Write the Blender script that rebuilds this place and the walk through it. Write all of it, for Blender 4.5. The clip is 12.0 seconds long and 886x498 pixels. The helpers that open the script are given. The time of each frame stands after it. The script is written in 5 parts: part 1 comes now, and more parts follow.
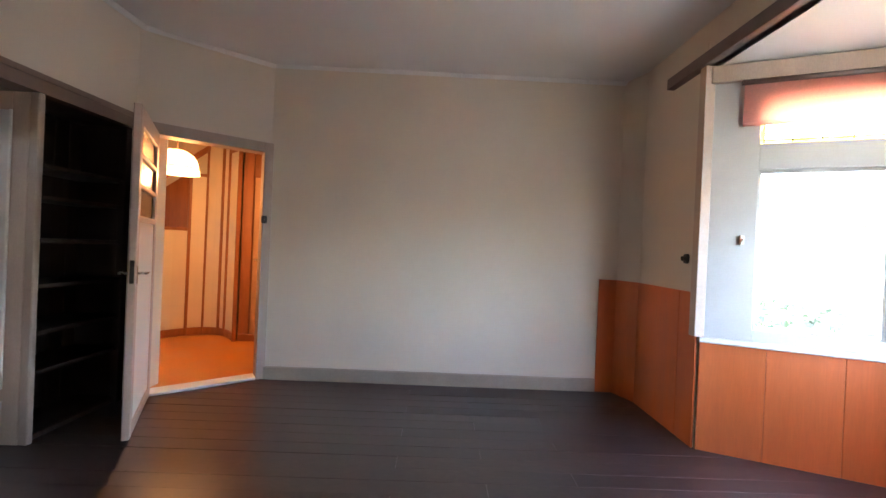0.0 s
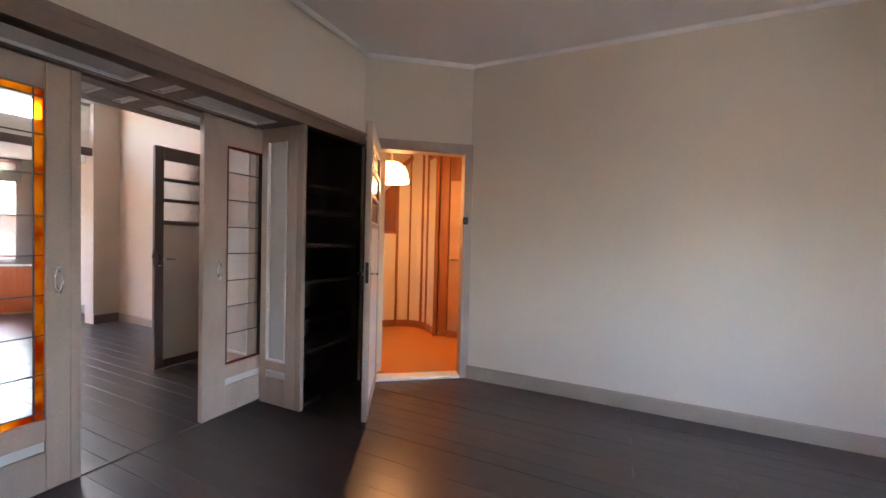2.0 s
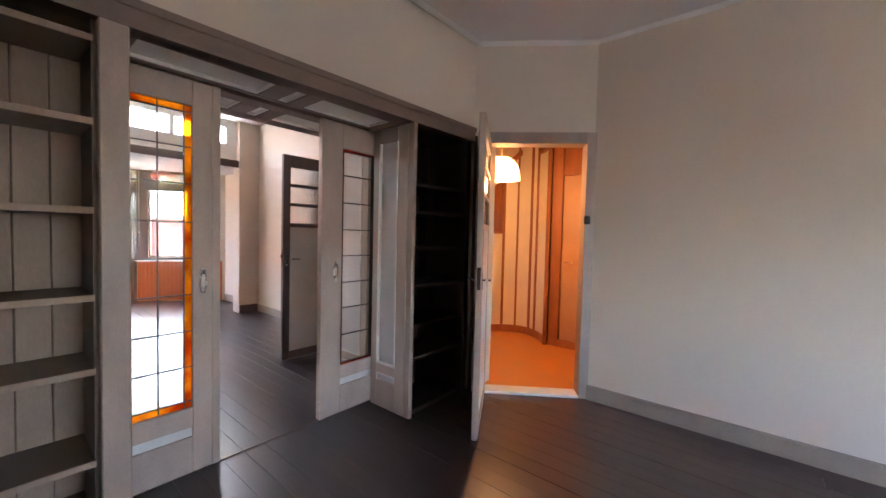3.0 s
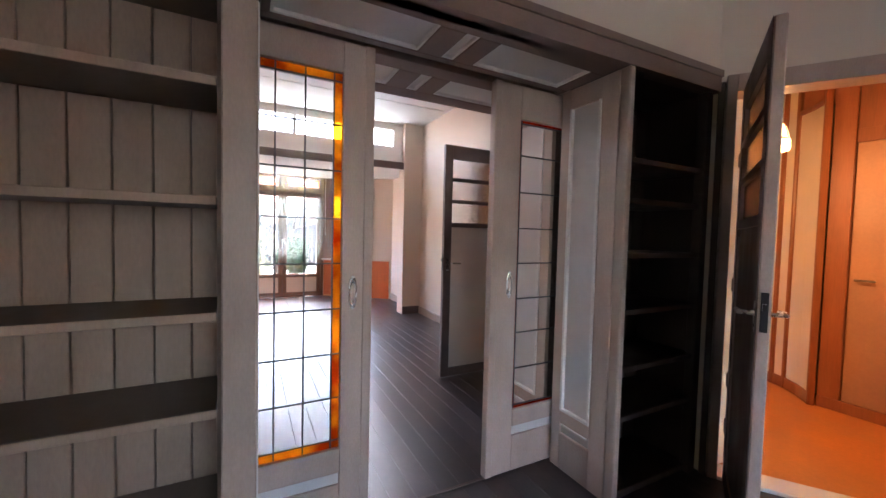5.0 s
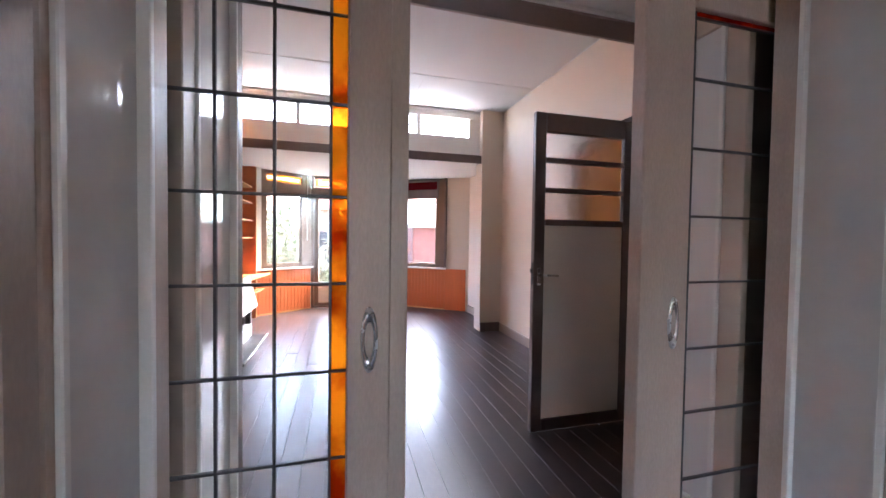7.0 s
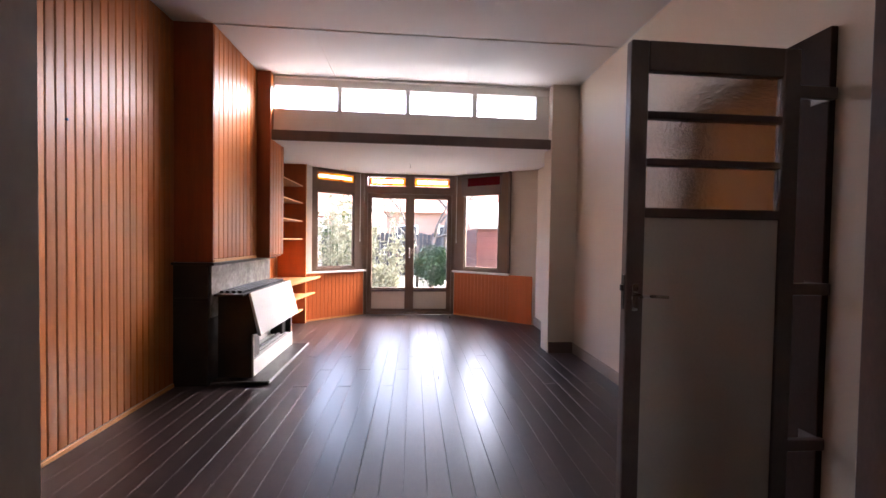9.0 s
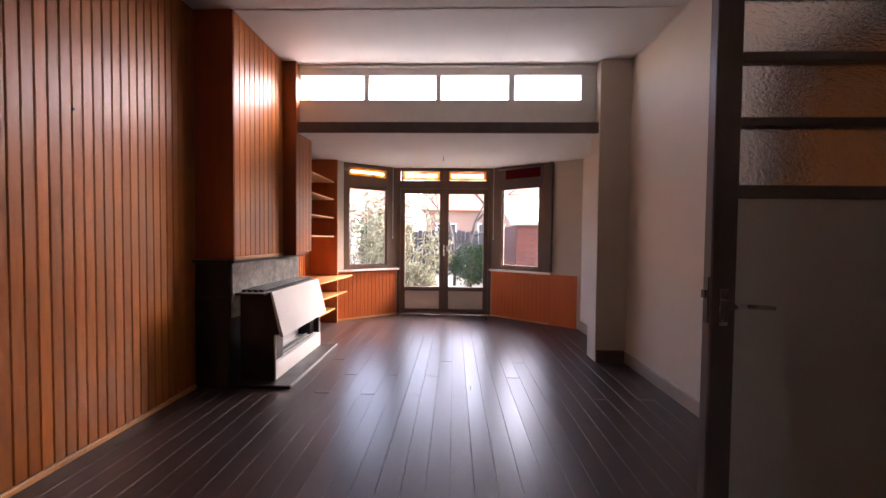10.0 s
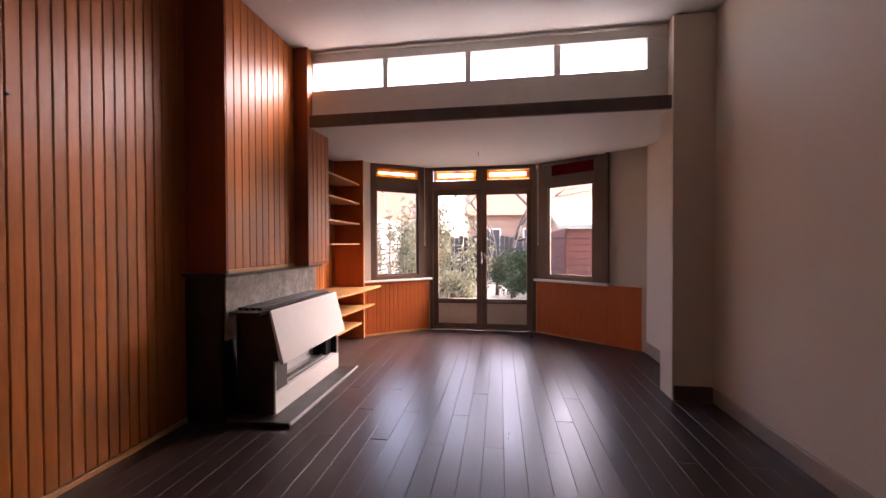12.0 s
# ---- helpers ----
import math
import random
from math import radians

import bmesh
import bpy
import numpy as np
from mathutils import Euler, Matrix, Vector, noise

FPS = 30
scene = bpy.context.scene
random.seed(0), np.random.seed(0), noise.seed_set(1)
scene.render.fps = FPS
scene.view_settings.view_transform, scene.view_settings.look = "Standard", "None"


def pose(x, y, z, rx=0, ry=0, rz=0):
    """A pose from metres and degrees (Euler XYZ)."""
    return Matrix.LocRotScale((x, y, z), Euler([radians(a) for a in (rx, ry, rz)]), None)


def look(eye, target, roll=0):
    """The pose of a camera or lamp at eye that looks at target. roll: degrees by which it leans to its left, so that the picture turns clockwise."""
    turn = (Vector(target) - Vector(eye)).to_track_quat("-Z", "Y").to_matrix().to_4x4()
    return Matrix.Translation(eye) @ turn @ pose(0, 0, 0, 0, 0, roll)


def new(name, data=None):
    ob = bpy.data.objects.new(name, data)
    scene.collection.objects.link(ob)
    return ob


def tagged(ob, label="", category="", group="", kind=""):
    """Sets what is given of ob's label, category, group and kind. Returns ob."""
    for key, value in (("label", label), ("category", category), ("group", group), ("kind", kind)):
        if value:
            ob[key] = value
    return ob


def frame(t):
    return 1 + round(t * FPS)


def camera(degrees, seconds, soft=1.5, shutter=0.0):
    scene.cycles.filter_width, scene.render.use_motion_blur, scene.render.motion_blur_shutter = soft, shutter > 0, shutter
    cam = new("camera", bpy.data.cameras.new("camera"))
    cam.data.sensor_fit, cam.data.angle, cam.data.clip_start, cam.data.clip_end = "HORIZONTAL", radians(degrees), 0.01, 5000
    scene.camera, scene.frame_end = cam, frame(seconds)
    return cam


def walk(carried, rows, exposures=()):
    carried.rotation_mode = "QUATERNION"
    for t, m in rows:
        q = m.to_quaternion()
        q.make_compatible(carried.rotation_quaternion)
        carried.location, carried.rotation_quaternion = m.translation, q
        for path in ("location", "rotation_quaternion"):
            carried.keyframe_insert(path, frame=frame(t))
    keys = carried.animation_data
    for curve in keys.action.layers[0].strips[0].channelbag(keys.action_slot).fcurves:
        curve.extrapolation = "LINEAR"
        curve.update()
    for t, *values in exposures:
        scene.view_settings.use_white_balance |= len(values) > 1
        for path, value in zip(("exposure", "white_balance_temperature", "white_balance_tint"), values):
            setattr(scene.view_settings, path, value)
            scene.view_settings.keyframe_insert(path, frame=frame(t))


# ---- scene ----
cam = camera(99.3, 12.0)
PATH = [
    (0, (-0.116, 0.148, 1.259), (-0.086, 2.148, 1.251), 2.5),
    (0.2, (-0.133, 0.163, 1.266), (-0.174, 2.163, 1.25), 2.3),
    (0.5, (-0.189, 0.176, 1.264), (-0.327, 2.171, 1.25), 2.6),
    (1, (-0.275, 0.219, 1.267), (-0.603, 2.191, 1.245), 2.5),
    (1.5, (-0.34, 0.281, 1.272), (-0.912, 2.197, 1.23), 2.0),
    (2, (-0.434, 0.354, 1.269), (-1.266, 2.172, 1.217), 1.5),
    (2.5, (-0.523, 0.434, 1.283), (-1.581, 2.13, 1.218), 1.3),
    (3, (-0.644, 0.516, 1.295), (-1.919, 2.055, 1.22), 1.4),
    (3.5, (-0.775, 0.586, 1.293), (-2.221, 1.966, 1.218), 1.5),
    (5.3, (-1.417, 0.894, 1.267), (-3.229, 1.738, 1.191), 1.4),
    (5.5, (-1.489, 0.927, 1.259), (-3.322, 1.724, 1.189), 1.4),
    (6, (-1.684, 1.015, 1.254), (-3.561, 1.702, 1.187), 0.9),
    (6.5, (-1.864, 1.095, 1.253), (-3.772, 1.693, 1.19), 0.7),
    (7, (-2.06, 1.175, 1.242), (-3.989, 1.7, 1.187), 0.8),
    (7.2, (-2.14, 1.201, 1.236), (-4.075, 1.7, 1.185), 0.8),
    (8.8, (-2.664, 1.474, 1.234), (-4.653, 1.672, 1.189), 0.8),
    (9, (-2.735, 1.49, 1.229), (-4.729, 1.645, 1.183), 0.9),
    (9.5, (-2.882, 1.539, 1.219), (-4.881, 1.586, 1.165), 0.9),
    (10, (-3.049, 1.58, 1.208), (-5.047, 1.521, 1.15), 0.6),
    (10.5, (-3.196, 1.609, 1.208), (-5.191, 1.477, 1.153), 0.4),
    (11, (-3.349, 1.637, 1.205), (-5.34, 1.45, 1.162), 0.2),
    (11.5, (-3.505, 1.654, 1.203), (-5.487, 1.389, 1.17), -0.1),
    (12, (-3.664, 1.669, 1.211), (-5.641, 1.371, 1.185), -0.2),
]
EXPO = [(0.0, 5.8, 6250, 13), (3.5, 5.9, 6050, 15), (5.5, 5.75, 5850, 17), (7.0, 5.65, 5750, 18), (9.0, 4.55, 6300, 23), (12.0, 3.7, 7100, 36)]
walk(cam, [(t, look(eye, target, roll)) for t, eye, target, roll in PATH], EXPO)

# ---- light and sky ----
world = bpy.data.worlds.new("sky")
scene.world = world
world.use_nodes = True
wn = world.node_tree
bgn = wn.nodes["Background"]
sky = wn.nodes.new("ShaderNodeTexSky")
sky.sky_type, sky.sun_disc = "NISHITA", False
sky.sun_elevation, sky.sun_rotation = radians(40), radians(325)
sky.dust_density, sky.air_density, sky.ozone_density = 4.0, 1.0, 1.0
hsv = wn.nodes.new("ShaderNodeHueSaturation")
hsv.inputs["Saturation"].default_value = 0.9
wn.links.new(sky.outputs[0], hsv.inputs["Color"])
wn.links.new(hsv.outputs[0], bgn.inputs["Color"])
bgn.inputs["Strength"].default_value = 0.15

sun_data = bpy.data.lights.new("sun", "SUN")
sun_data.energy, sun_data.angle, sun_data.color = 1.4, radians(60), (1.0, 0.96, 0.9)
sun = new("sun", sun_data)
sun.matrix_world = look((0, 0, 20), (5.74, -8.19, 11.6))

LAMP = (-2.53, 3.63, 1.93)
bulb = bpy.data.lights.new("hall_bulb", "POINT")
bulb.energy, bulb.color, bulb.shadow_soft_size = 0.72, (1.0, 0.44, 0.15), 0.05
new("hall_bulb", bulb).location = (LAMP[0], LAMP[1], LAMP[2] - 0.16)


# the sky's light in the opening of the clerestory
clere = bpy.data.lights.new("clerestory_sky", "AREA")
clere.shape, clere.size, clere.size_y = "RECTANGLE", 2.86, 0.26
clere.energy, clere.color = 0.48, (0.93, 0.97, 1.0)
new("clerestory_sky", clere).matrix_world = look((-7.0, 1.415, 2.722), (-6.0, 1.415, 2.46))


# ---- materials ----
def base(name, rough=0.5, spec=0.5, metal=0.0):
    m = bpy.data.materials.new(name)
    m.use_nodes = True
    p = m.node_tree.nodes["Principled BSDF"]
    p.inputs["Roughness"].default_value = rough
    p.inputs["Metallic"].default_value = metal
    p.inputs["Specular IOR Level"].default_value = spec
    return m, m.node_tree, p


def noise_node(t, co, scale, detail=3.0, rough=0.55):
    n = t.nodes.new("ShaderNodeTexNoise")
    n.inputs["Scale"].default_value, n.inputs["Detail"].default_value, n.inputs["Roughness"].default_value = scale, detail, rough
    t.links.new(co, n.inputs["Vector"])
    return n.outputs["Fac"]


def ramp(t, fac, lo, hi, a=0.3, b=0.7):
    r = t.nodes.new("ShaderNodeValToRGB")
    r.color_ramp.elements[0].position, r.color_ramp.elements[1].position = a, b
    r.color_ramp.elements[0].color, r.color_ramp.elements[1].color = (*lo, 1), (*hi, 1)
    t.links.new(fac, r.inputs["Fac"])
    return r.outputs["Color"]


def mixc(t, kind, fac, a, b):
    x = t.nodes.new("ShaderNodeMix")
    x.data_type, x.blend_type = "RGBA", kind
    if isinstance(fac, float):
        x.inputs[0].default_value = fac
    else:
        t.links.new(fac, x.inputs[0])
    t.links.new(a, x.inputs[6])
    t.links.new(b, x.inputs[7])
    return x.outputs[2]


def surface(name, col, rough=0.5, vary=0.12, stretch=(1, 1, 1), big=1.5, fine=60.0, bump=0.1, spec=0.5, metal=0.0, each=0.0, rvary=0.1, dist=0.002):
    """A painted, wooden or plain surface: broad stains, fine grain along the stretch, relief."""
    m, t, p = base(name, rough, spec, metal)
    tc = t.nodes.new("ShaderNodeTexCoord")
    mp = t.nodes.new("ShaderNodeMapping")
    mp.inputs["Scale"].default_value = stretch
    t.links.new(tc.outputs["Object"], mp.inputs["Vector"])
    co = mp.outputs["Vector"]
    f1, f2 = noise_node(t, co, big), noise_node(t, co, fine, 5.0)
    lo, hi = [c * (1 - vary) for c in col], [min(1, c * (1 + vary)) for c in col]
    g = ramp(t, f2, [1 - vary] * 3, [1.0] * 3)
    c = mixc(t, "MULTIPLY", 1.0, ramp(t, f1, lo, hi), g)
    if each:
        oi = t.nodes.new("ShaderNodeObjectInfo")
        c = mixc(t, "MULTIPLY", 1.0, c, ramp(t, oi.outputs["Random"], [1 - each] * 3, [1.0] * 3, 0.0, 1.0))
    t.links.new(c, p.inputs["Base Color"])
    mr = t.nodes.new("ShaderNodeMapRange")
    mr.inputs["To Min"].default_value, mr.inputs["To Max"].default_value = max(0.02, rough - rvary), min(1, rough + rvary)
    mr.inputs["From Min"].default_value, mr.inputs["From Max"].default_value = 0.3, 0.7
    if each:
        av = t.nodes.new("ShaderNodeMath")
        av.operation = "MULTIPLY_ADD"
        av.inputs[1].default_value = 0.45
        t.links.new(oi.outputs["Random"], av.inputs[0])
        t.links.new(f1, av.inputs[2])
        mr.inputs["From Max"].default_value = 0.9
        t.links.new(av.outputs[0], mr.inputs["Value"])
    else:
        t.links.new(f1, mr.inputs["Value"])
    t.links.new(mr.outputs[0], p.inputs["Roughness"])
    b = t.nodes.new("ShaderNodeBump")
    b.inputs["Strength"].default_value, b.inputs["Distance"].default_value = bump, dist
    t.links.new(f2, b.inputs["Height"])
    t.links.new(b.outputs[0], p.inputs["Normal"])
    return m


def clear_glass(name, tint=(1, 1, 1), gloss=0.5, wavy=0.0):
    m, t, p = base(name)
    t.nodes.remove(p)
    out = t.nodes["Material Output"]
    tr = t.nodes.new("ShaderNodeBsdfTransparent")
    tr.inputs["Color"].default_value = (*tint, 1)
    gl = t.nodes.new("ShaderNodeBsdfGlossy")
    gl.inputs["Roughness"].default_value = 0.02
    fr = t.nodes.new("ShaderNodeLayerWeight")
    pw = t.nodes.new("ShaderNodeMath")
    pw.operation = "POWER"
    pw.inputs[1].default_value = 4.0
    t.links.new(fr.outputs["Facing"], pw.inputs[0])
    mu = t.nodes.new("ShaderNodeMath")
    mu.operation = "MULTIPLY_ADD"
    mu.inputs[1].default_value, mu.inputs[2].default_value = 0.8 * gloss, 0.04 * gloss
    t.links.new(pw.outputs[0], mu.inputs[0])
    mx = t.nodes.new("ShaderNodeMixShader")
    t.links.new(mu.outputs[0], mx.inputs[0])
    t.links.new(tr.outputs[0], mx.inputs[1])
    t.links.new(gl.outputs[0], mx.inputs[2])
    t.links.new(mx.outputs[0], out.inputs["Surface"])
    if wavy:
        tc = t.nodes.new("ShaderNodeTexCoord")
        b = t.nodes.new("ShaderNodeBump")
        b.inputs["Strength"].default_value, b.inputs["Distance"].default_value = wavy, 0.004
        t.links.new(noise_node(t, tc.outputs["Object"], 35.0), b.inputs["Height"])
        t.links.new(b.outputs[0], gl.inputs["Normal"])
    return m


def stained_glass(name, lo, hi):
    """Coloured rolled glass: streaks of two tones, light passes through tinted and a little scattered."""
    m, t, p = base(name)
    t.nodes.remove(p)
    out = t.nodes["Material Output"]
    tc = t.nodes.new("ShaderNodeTexCoord")
    c = ramp(t, noise_node(t, tc.outputs["Object"], 9.0, 4.0), lo, hi, 0.4, 0.6)
    tr, tl = t.nodes.new("ShaderNodeBsdfTransparent"), t.nodes.new("ShaderNodeBsdfTranslucent")
    mx = t.nodes.new("ShaderNodeMixShader")
    mx.inputs[0].default_value = 0.5
    t.links.new(c, tr.inputs["Color"])
    t.links.new(c, tl.inputs["Color"])
    t.links.new(tr.outputs[0], mx.inputs[1])
    t.links.new(tl.outputs[0], mx.inputs[2])
    t.links.new(mx.outputs[0], out.inputs["Surface"])
    return m


def frosted_glass(name, tint):
    m, t, p = base(name, 0.22)
    p.inputs["Transmission Weight"].default_value = 1.0
    p.inputs["IOR"].default_value = 1.3
    p.inputs["Base Color"].default_value = (*tint, 1)
    tc = t.nodes.new("ShaderNodeTexCoord")
    mp = t.nodes.new("ShaderNodeMapping")
    mp.inputs["Scale"].default_value = (1, 1, 2.2)
    t.links.new(tc.outputs["Object"], mp.inputs["Vector"])
    b = t.nodes.new("ShaderNodeBump")
    b.inputs["Strength"].default_value, b.inputs["Distance"].default_value = 0.6, 0.006
    t.links.new(noise_node(t, mp.outputs[0], 70.0, 2.0), b.inputs["Height"])
    t.links.new(b.outputs[0], p.inputs["Normal"])
    return m


def cloth(name, col, through_part=0.5):
    m, t, p = base(name)
    t.nodes.remove(p)
    out = t.nodes["Material Output"]
    tc = t.nodes.new("ShaderNodeTexCoord")
    c = ramp(t, noise_node(t, tc.outputs["Object"], 120.0), [v * 0.9 for v in col], col)
    di, tl = t.nodes.new("ShaderNodeBsdfDiffuse"), t.nodes.new("ShaderNodeBsdfTranslucent")
    mx = t.nodes.new("ShaderNodeMixShader")
    mx.inputs[0].default_value = through_part
    t.links.new(c, di.inputs["Color"])
    t.links.new(c, tl.inputs["Color"])
    t.links.new(di.outputs[0], mx.inputs[1])
    t.links.new(tl.outputs[0], mx.inputs[2])
    t.links.new(mx.outputs[0], out.inputs["Surface"])
    return m


def glow(name, col, strength):
    m, t, p = base(name)
    p.inputs["Base Color"].default_value = (*col, 1)
    p.inputs["Emission Color"].default_value = (*col, 1)
    p.inputs["Emission Strength"].default_value = strength
    return m


PLASTER = surface("cream_plaster", (0.62, 0.54, 0.445), 0.75, 0.05, big=0.7, fine=220, bump=0.12)
CEILING = surface("ceiling_paint", (0.68, 0.665, 0.65), 0.7, 0.04, big=0.6, fine=150, bump=0.06)
WHITE = surface("white_paint", (0.74, 0.72, 0.68), 0.4, 0.05, big=3, fine=90, bump=0.06)
TAUPE = surface("taupe_paint", (0.50, 0.39, 0.32), 0.41, 0.12, stretch=(3, 3, 1), big=2.2, fine=60, bump=0.14)
WARMBROWN = surface("warm_brown_paint", (0.155, 0.095, 0.063), 0.4, 0.12, stretch=(3, 3, 1), big=2.5, fine=60, bump=0.1)
FRAMEP = surface("door_frame_paint", (0.37, 0.285, 0.232), 0.42, 0.12, stretch=(3, 3, 1), big=2.2, fine=60, bump=0.12)
BAYPAINT = surface("bay_window_paint", (0.50, 0.50, 0.49), 0.4, 0.06, big=3, fine=90, bump=0.06)
BROWN = surface("brown_paint", (0.13, 0.092, 0.08), 0.42, 0.14, stretch=(3, 3, 1), big=2.5, fine=60, bump=0.12)
LINTELP = surface("lintel_brown_soffit_shade", (0.21, 0.145, 0.115), 0.42, 0.12, stretch=(3, 1, 3), big=2.2, fine=60, bump=0.14)
PANEL = surface("grey_door_panel", (0.66, 0.575, 0.50), 0.45, 0.06, big=2.0, fine=80, bump=0.05)
CREAMP = surface("cream_door_panel", (0.66, 0.58, 0.49), 0.5, 0.05, big=2.0, fine=80, bump=0.05)
SKIRT = surface("skirting_paint", (0.33, 0.275, 0.215), 0.45, 0.1, big=3, fine=50, bump=0.1)
BOARD = surface("stained_floor_board", (0.064, 0.038, 0.035), 0.31, 0.34, stretch=(0.8, 2.2, 2.2), big=2.2, fine=26, bump=0.03, each=0.45, rvary=0.05, spec=0.85)
SUBFLOOR = surface("dark_joint", (0.012, 0.009, 0.008), 0.8, 0.2)
PINE = surface("orange_pine", (0.53, 0.146, 0.018), 0.41, 0.16, stretch=(7, 7, 0.5), big=1.6, fine=14, bump=0.06, rvary=0.025, each=0.34, spec=0.6)
PLY = surface("orange_plywood", (0.54, 0.125, 0.027), 0.42, 0.1, stretch=(6, 6, 0.5), big=1.4, fine=18, bump=0.05)
REDWOOD = surface("red_brown_stained_wood", (0.27, 0.062, 0.017), 0.4, 0.16, stretch=(6, 6, 0.5), big=2, fine=18, bump=0.08)
SHELFWOOD = surface("shelf_pine", (0.60, 0.30, 0.11), 0.42, 0.12, stretch=(0.6, 6, 6), big=2, fine=18, bump=0.06)
NICHEPAINT = surface("niche_brown_paint", (0.33, 0.24, 0.175), 0.5, 0.14, stretch=(3, 3, 1), big=1.6, fine=40, bump=0.12)
SHELFDARK = surface("shelf_dark_brown", (0.15, 0.105, 0.075), 0.45, 0.15, stretch=(1, 3, 3), big=2, fine=50, bump=0.1)
JAMB = surface("dark_matt_jamb", (0.045, 0.024, 0.016), 0.75, 0.15, stretch=(3, 3, 1), big=2, fine=50, spec=0.2)
# the open hall door's shade on the right niche, put into the colour
NICHESHADE = surface("dark_niche_shade", (0.05, 0.032, 0.026), 0.5, 0.15, stretch=(3, 3, 1), big=2, fine=50)
LEAD = surface("lead_came", (0.10, 0.10, 0.105), 0.45, 0.2, metal=0.6, big=20, fine=80)
CHROME = surface("worn_chrome", (0.62, 0.61, 0.6), 0.25, 0.1, metal=1.0, big=20, fine=80)
BLACKP = surface("black_plastic", (0.012, 0.011, 0.01), 0.42, 0.1)
SLATE = surface("dark_slate", (0.018, 0.015, 0.013), 0.42, 0.25, big=6, fine=40, bump=0.08)
TILE = surface("grey_polished_stone", (0.33, 0.315, 0.295), 0.12, 0.3, big=9, fine=30, bump=0.05)
STEEL = surface("heater_enamel", (0.58, 0.56, 0.53), 0.42, 0.04, big=4, fine=90, bump=0.03)
STEELD = surface("heater_dark_steel", (0.022, 0.018, 0.016), 0.42, 0.2, big=5, fine=50, metal=0.3)
EDGE = surface("dull_metal_edge", (0.30, 0.29, 0.28), 0.5, 0.1, metal=0.3, big=12)
REFLECTOR = surface("heater_reflector", (0.50, 0.49, 0.48), 0.45, 0.1, metal=0.4)
GLASS = clear_glass("window_glass", (0.97, 0.98, 0.97), 0.7)
LGLASS = clear_glass("leaded_glass", (0.96, 0.97, 0.96), 1.3, 0.06)
AMBER = stained_glass("amber_glass", (0.55, 0.12, 0.004), (1.0, 0.52, 0.03))
REDGL = stained_glass("red_glass", (0.32, 0.015, 0.008), (0.6, 0.08, 0.015))
YELLOW = stained_glass("yellow_glass", (0.95, 0.62, 0.10), (1.0, 0.82, 0.25))
MILK = stained_glass("pale_glass", (0.95, 0.9, 0.72), (1.0, 0.97, 0.86))
FROST = frosted_glass("hammered_glass", (0.95, 0.95, 0.95))
# copy of the hammered glass, tinted dark to dim the hall glow
FROSTD = frosted_glass("dimmed_hammered_glass", (0.21, 0.14, 0.09))
PINKCLOTH = cloth("pink_blind", (0.80, 0.48, 0.42), 0.75)
REDCLOTH = cloth("red_blind", (0.11, 0.006, 0.010), 0.2)
HALLFLOOR = surface("hall_linoleum", (0.62, 0.24, 0.045), 0.42, 0.1, big=3, fine=60)
HALLPANEL = surface("hall_cream_panel", (0.74, 0.66, 0.52), 0.5, 0.05, big=2, fine=80)
HALLDOOR = surface("hall_door_paint", (0.52, 0.30, 0.16), 0.45, 0.08, big=2, fine=60)
HALLWOOD = surface("hall_brown_wood", (0.34, 0.125, 0.04), 0.4, 0.15, stretch=(6, 6, 0.5), big=2, fine=20)
SHADE = glow("lamp_shade_glow", (1.0, 0.70, 0.36), 0.07)
SHADERIB = surface("shade_binding", (0.25, 0.10, 0.03), 0.6, 0.1)
GROUND = surface("garden_earth", (0.16, 0.15, 0.12), 0.9, 0.35, big=0.6, fine=9, bump=0.5)
PAVE = surface("concrete_paving", (0.36, 0.35, 0.33), 0.85, 0.15, big=1.2, fine=30, each=0.2)
FENCE = surface("weathered_fence", (0.055, 0.053, 0.055), 0.8, 0.2, stretch=(1, 5, 5), big=2, fine=20, each=0.3)
FENCEB = surface("grey_fence_slat", (0.32, 0.30, 0.285), 0.8, 0.2, stretch=(1, 5, 5), big=2, fine=20, each=0.3)
SHED = surface("red_brown_shed_board", (0.115, 0.036, 0.027), 0.7, 0.15, stretch=(1, 1, 6), big=2, fine=20, each=0.2)
SHEDROOF = surface("mossy_felt_roof", (0.29, 0.34, 0.29), 0.9, 0.2, big=3, fine=40)
BRICK = surface("far_brick", (0.30, 0.17, 0.12), 0.85, 0.15, big=1, fine=12)
ROOF = surface("orange_roof_tile", (0.42, 0.17, 0.10), 0.8, 0.15, big=1, fine=14, stretch=(1, 1, 3))
LEAF = surface("green_leaf", (0.085, 0.125, 0.045), 0.5, 0.4, big=3, fine=20)
LEAFD = surface("dark_shrub_leaf", (0.045, 0.085, 0.035), 0.45, 0.4, big=4, fine=20)
BAMBOO = surface("pale_bamboo_leaf", (0.33, 0.325, 0.22), 0.5, 0.35, big=3, fine=20)
BARK = surface("grey_bark", (0.11, 0.09, 0.075), 0.9, 0.25, stretch=(3, 3, 1), big=4, fine=30, bump=0.5)


# ---- mesh helpers ----
ID = Matrix.Identity(4)


def from_bm(name, bm, mat, parent=None, m=ID, smooth=False):
    me = bpy.data.meshes.new(name)
    bmesh.ops.recalc_face_normals(bm, faces=bm.faces)
    if smooth:
        for f in bm.faces:
            f.smooth = True
    bm.to_mesh(me)
    bm.free()
    me.materials.append(mat)
    ob = new(name, me)
    ob.matrix_world = m
    if parent:
        ob.parent = parent
    return ob


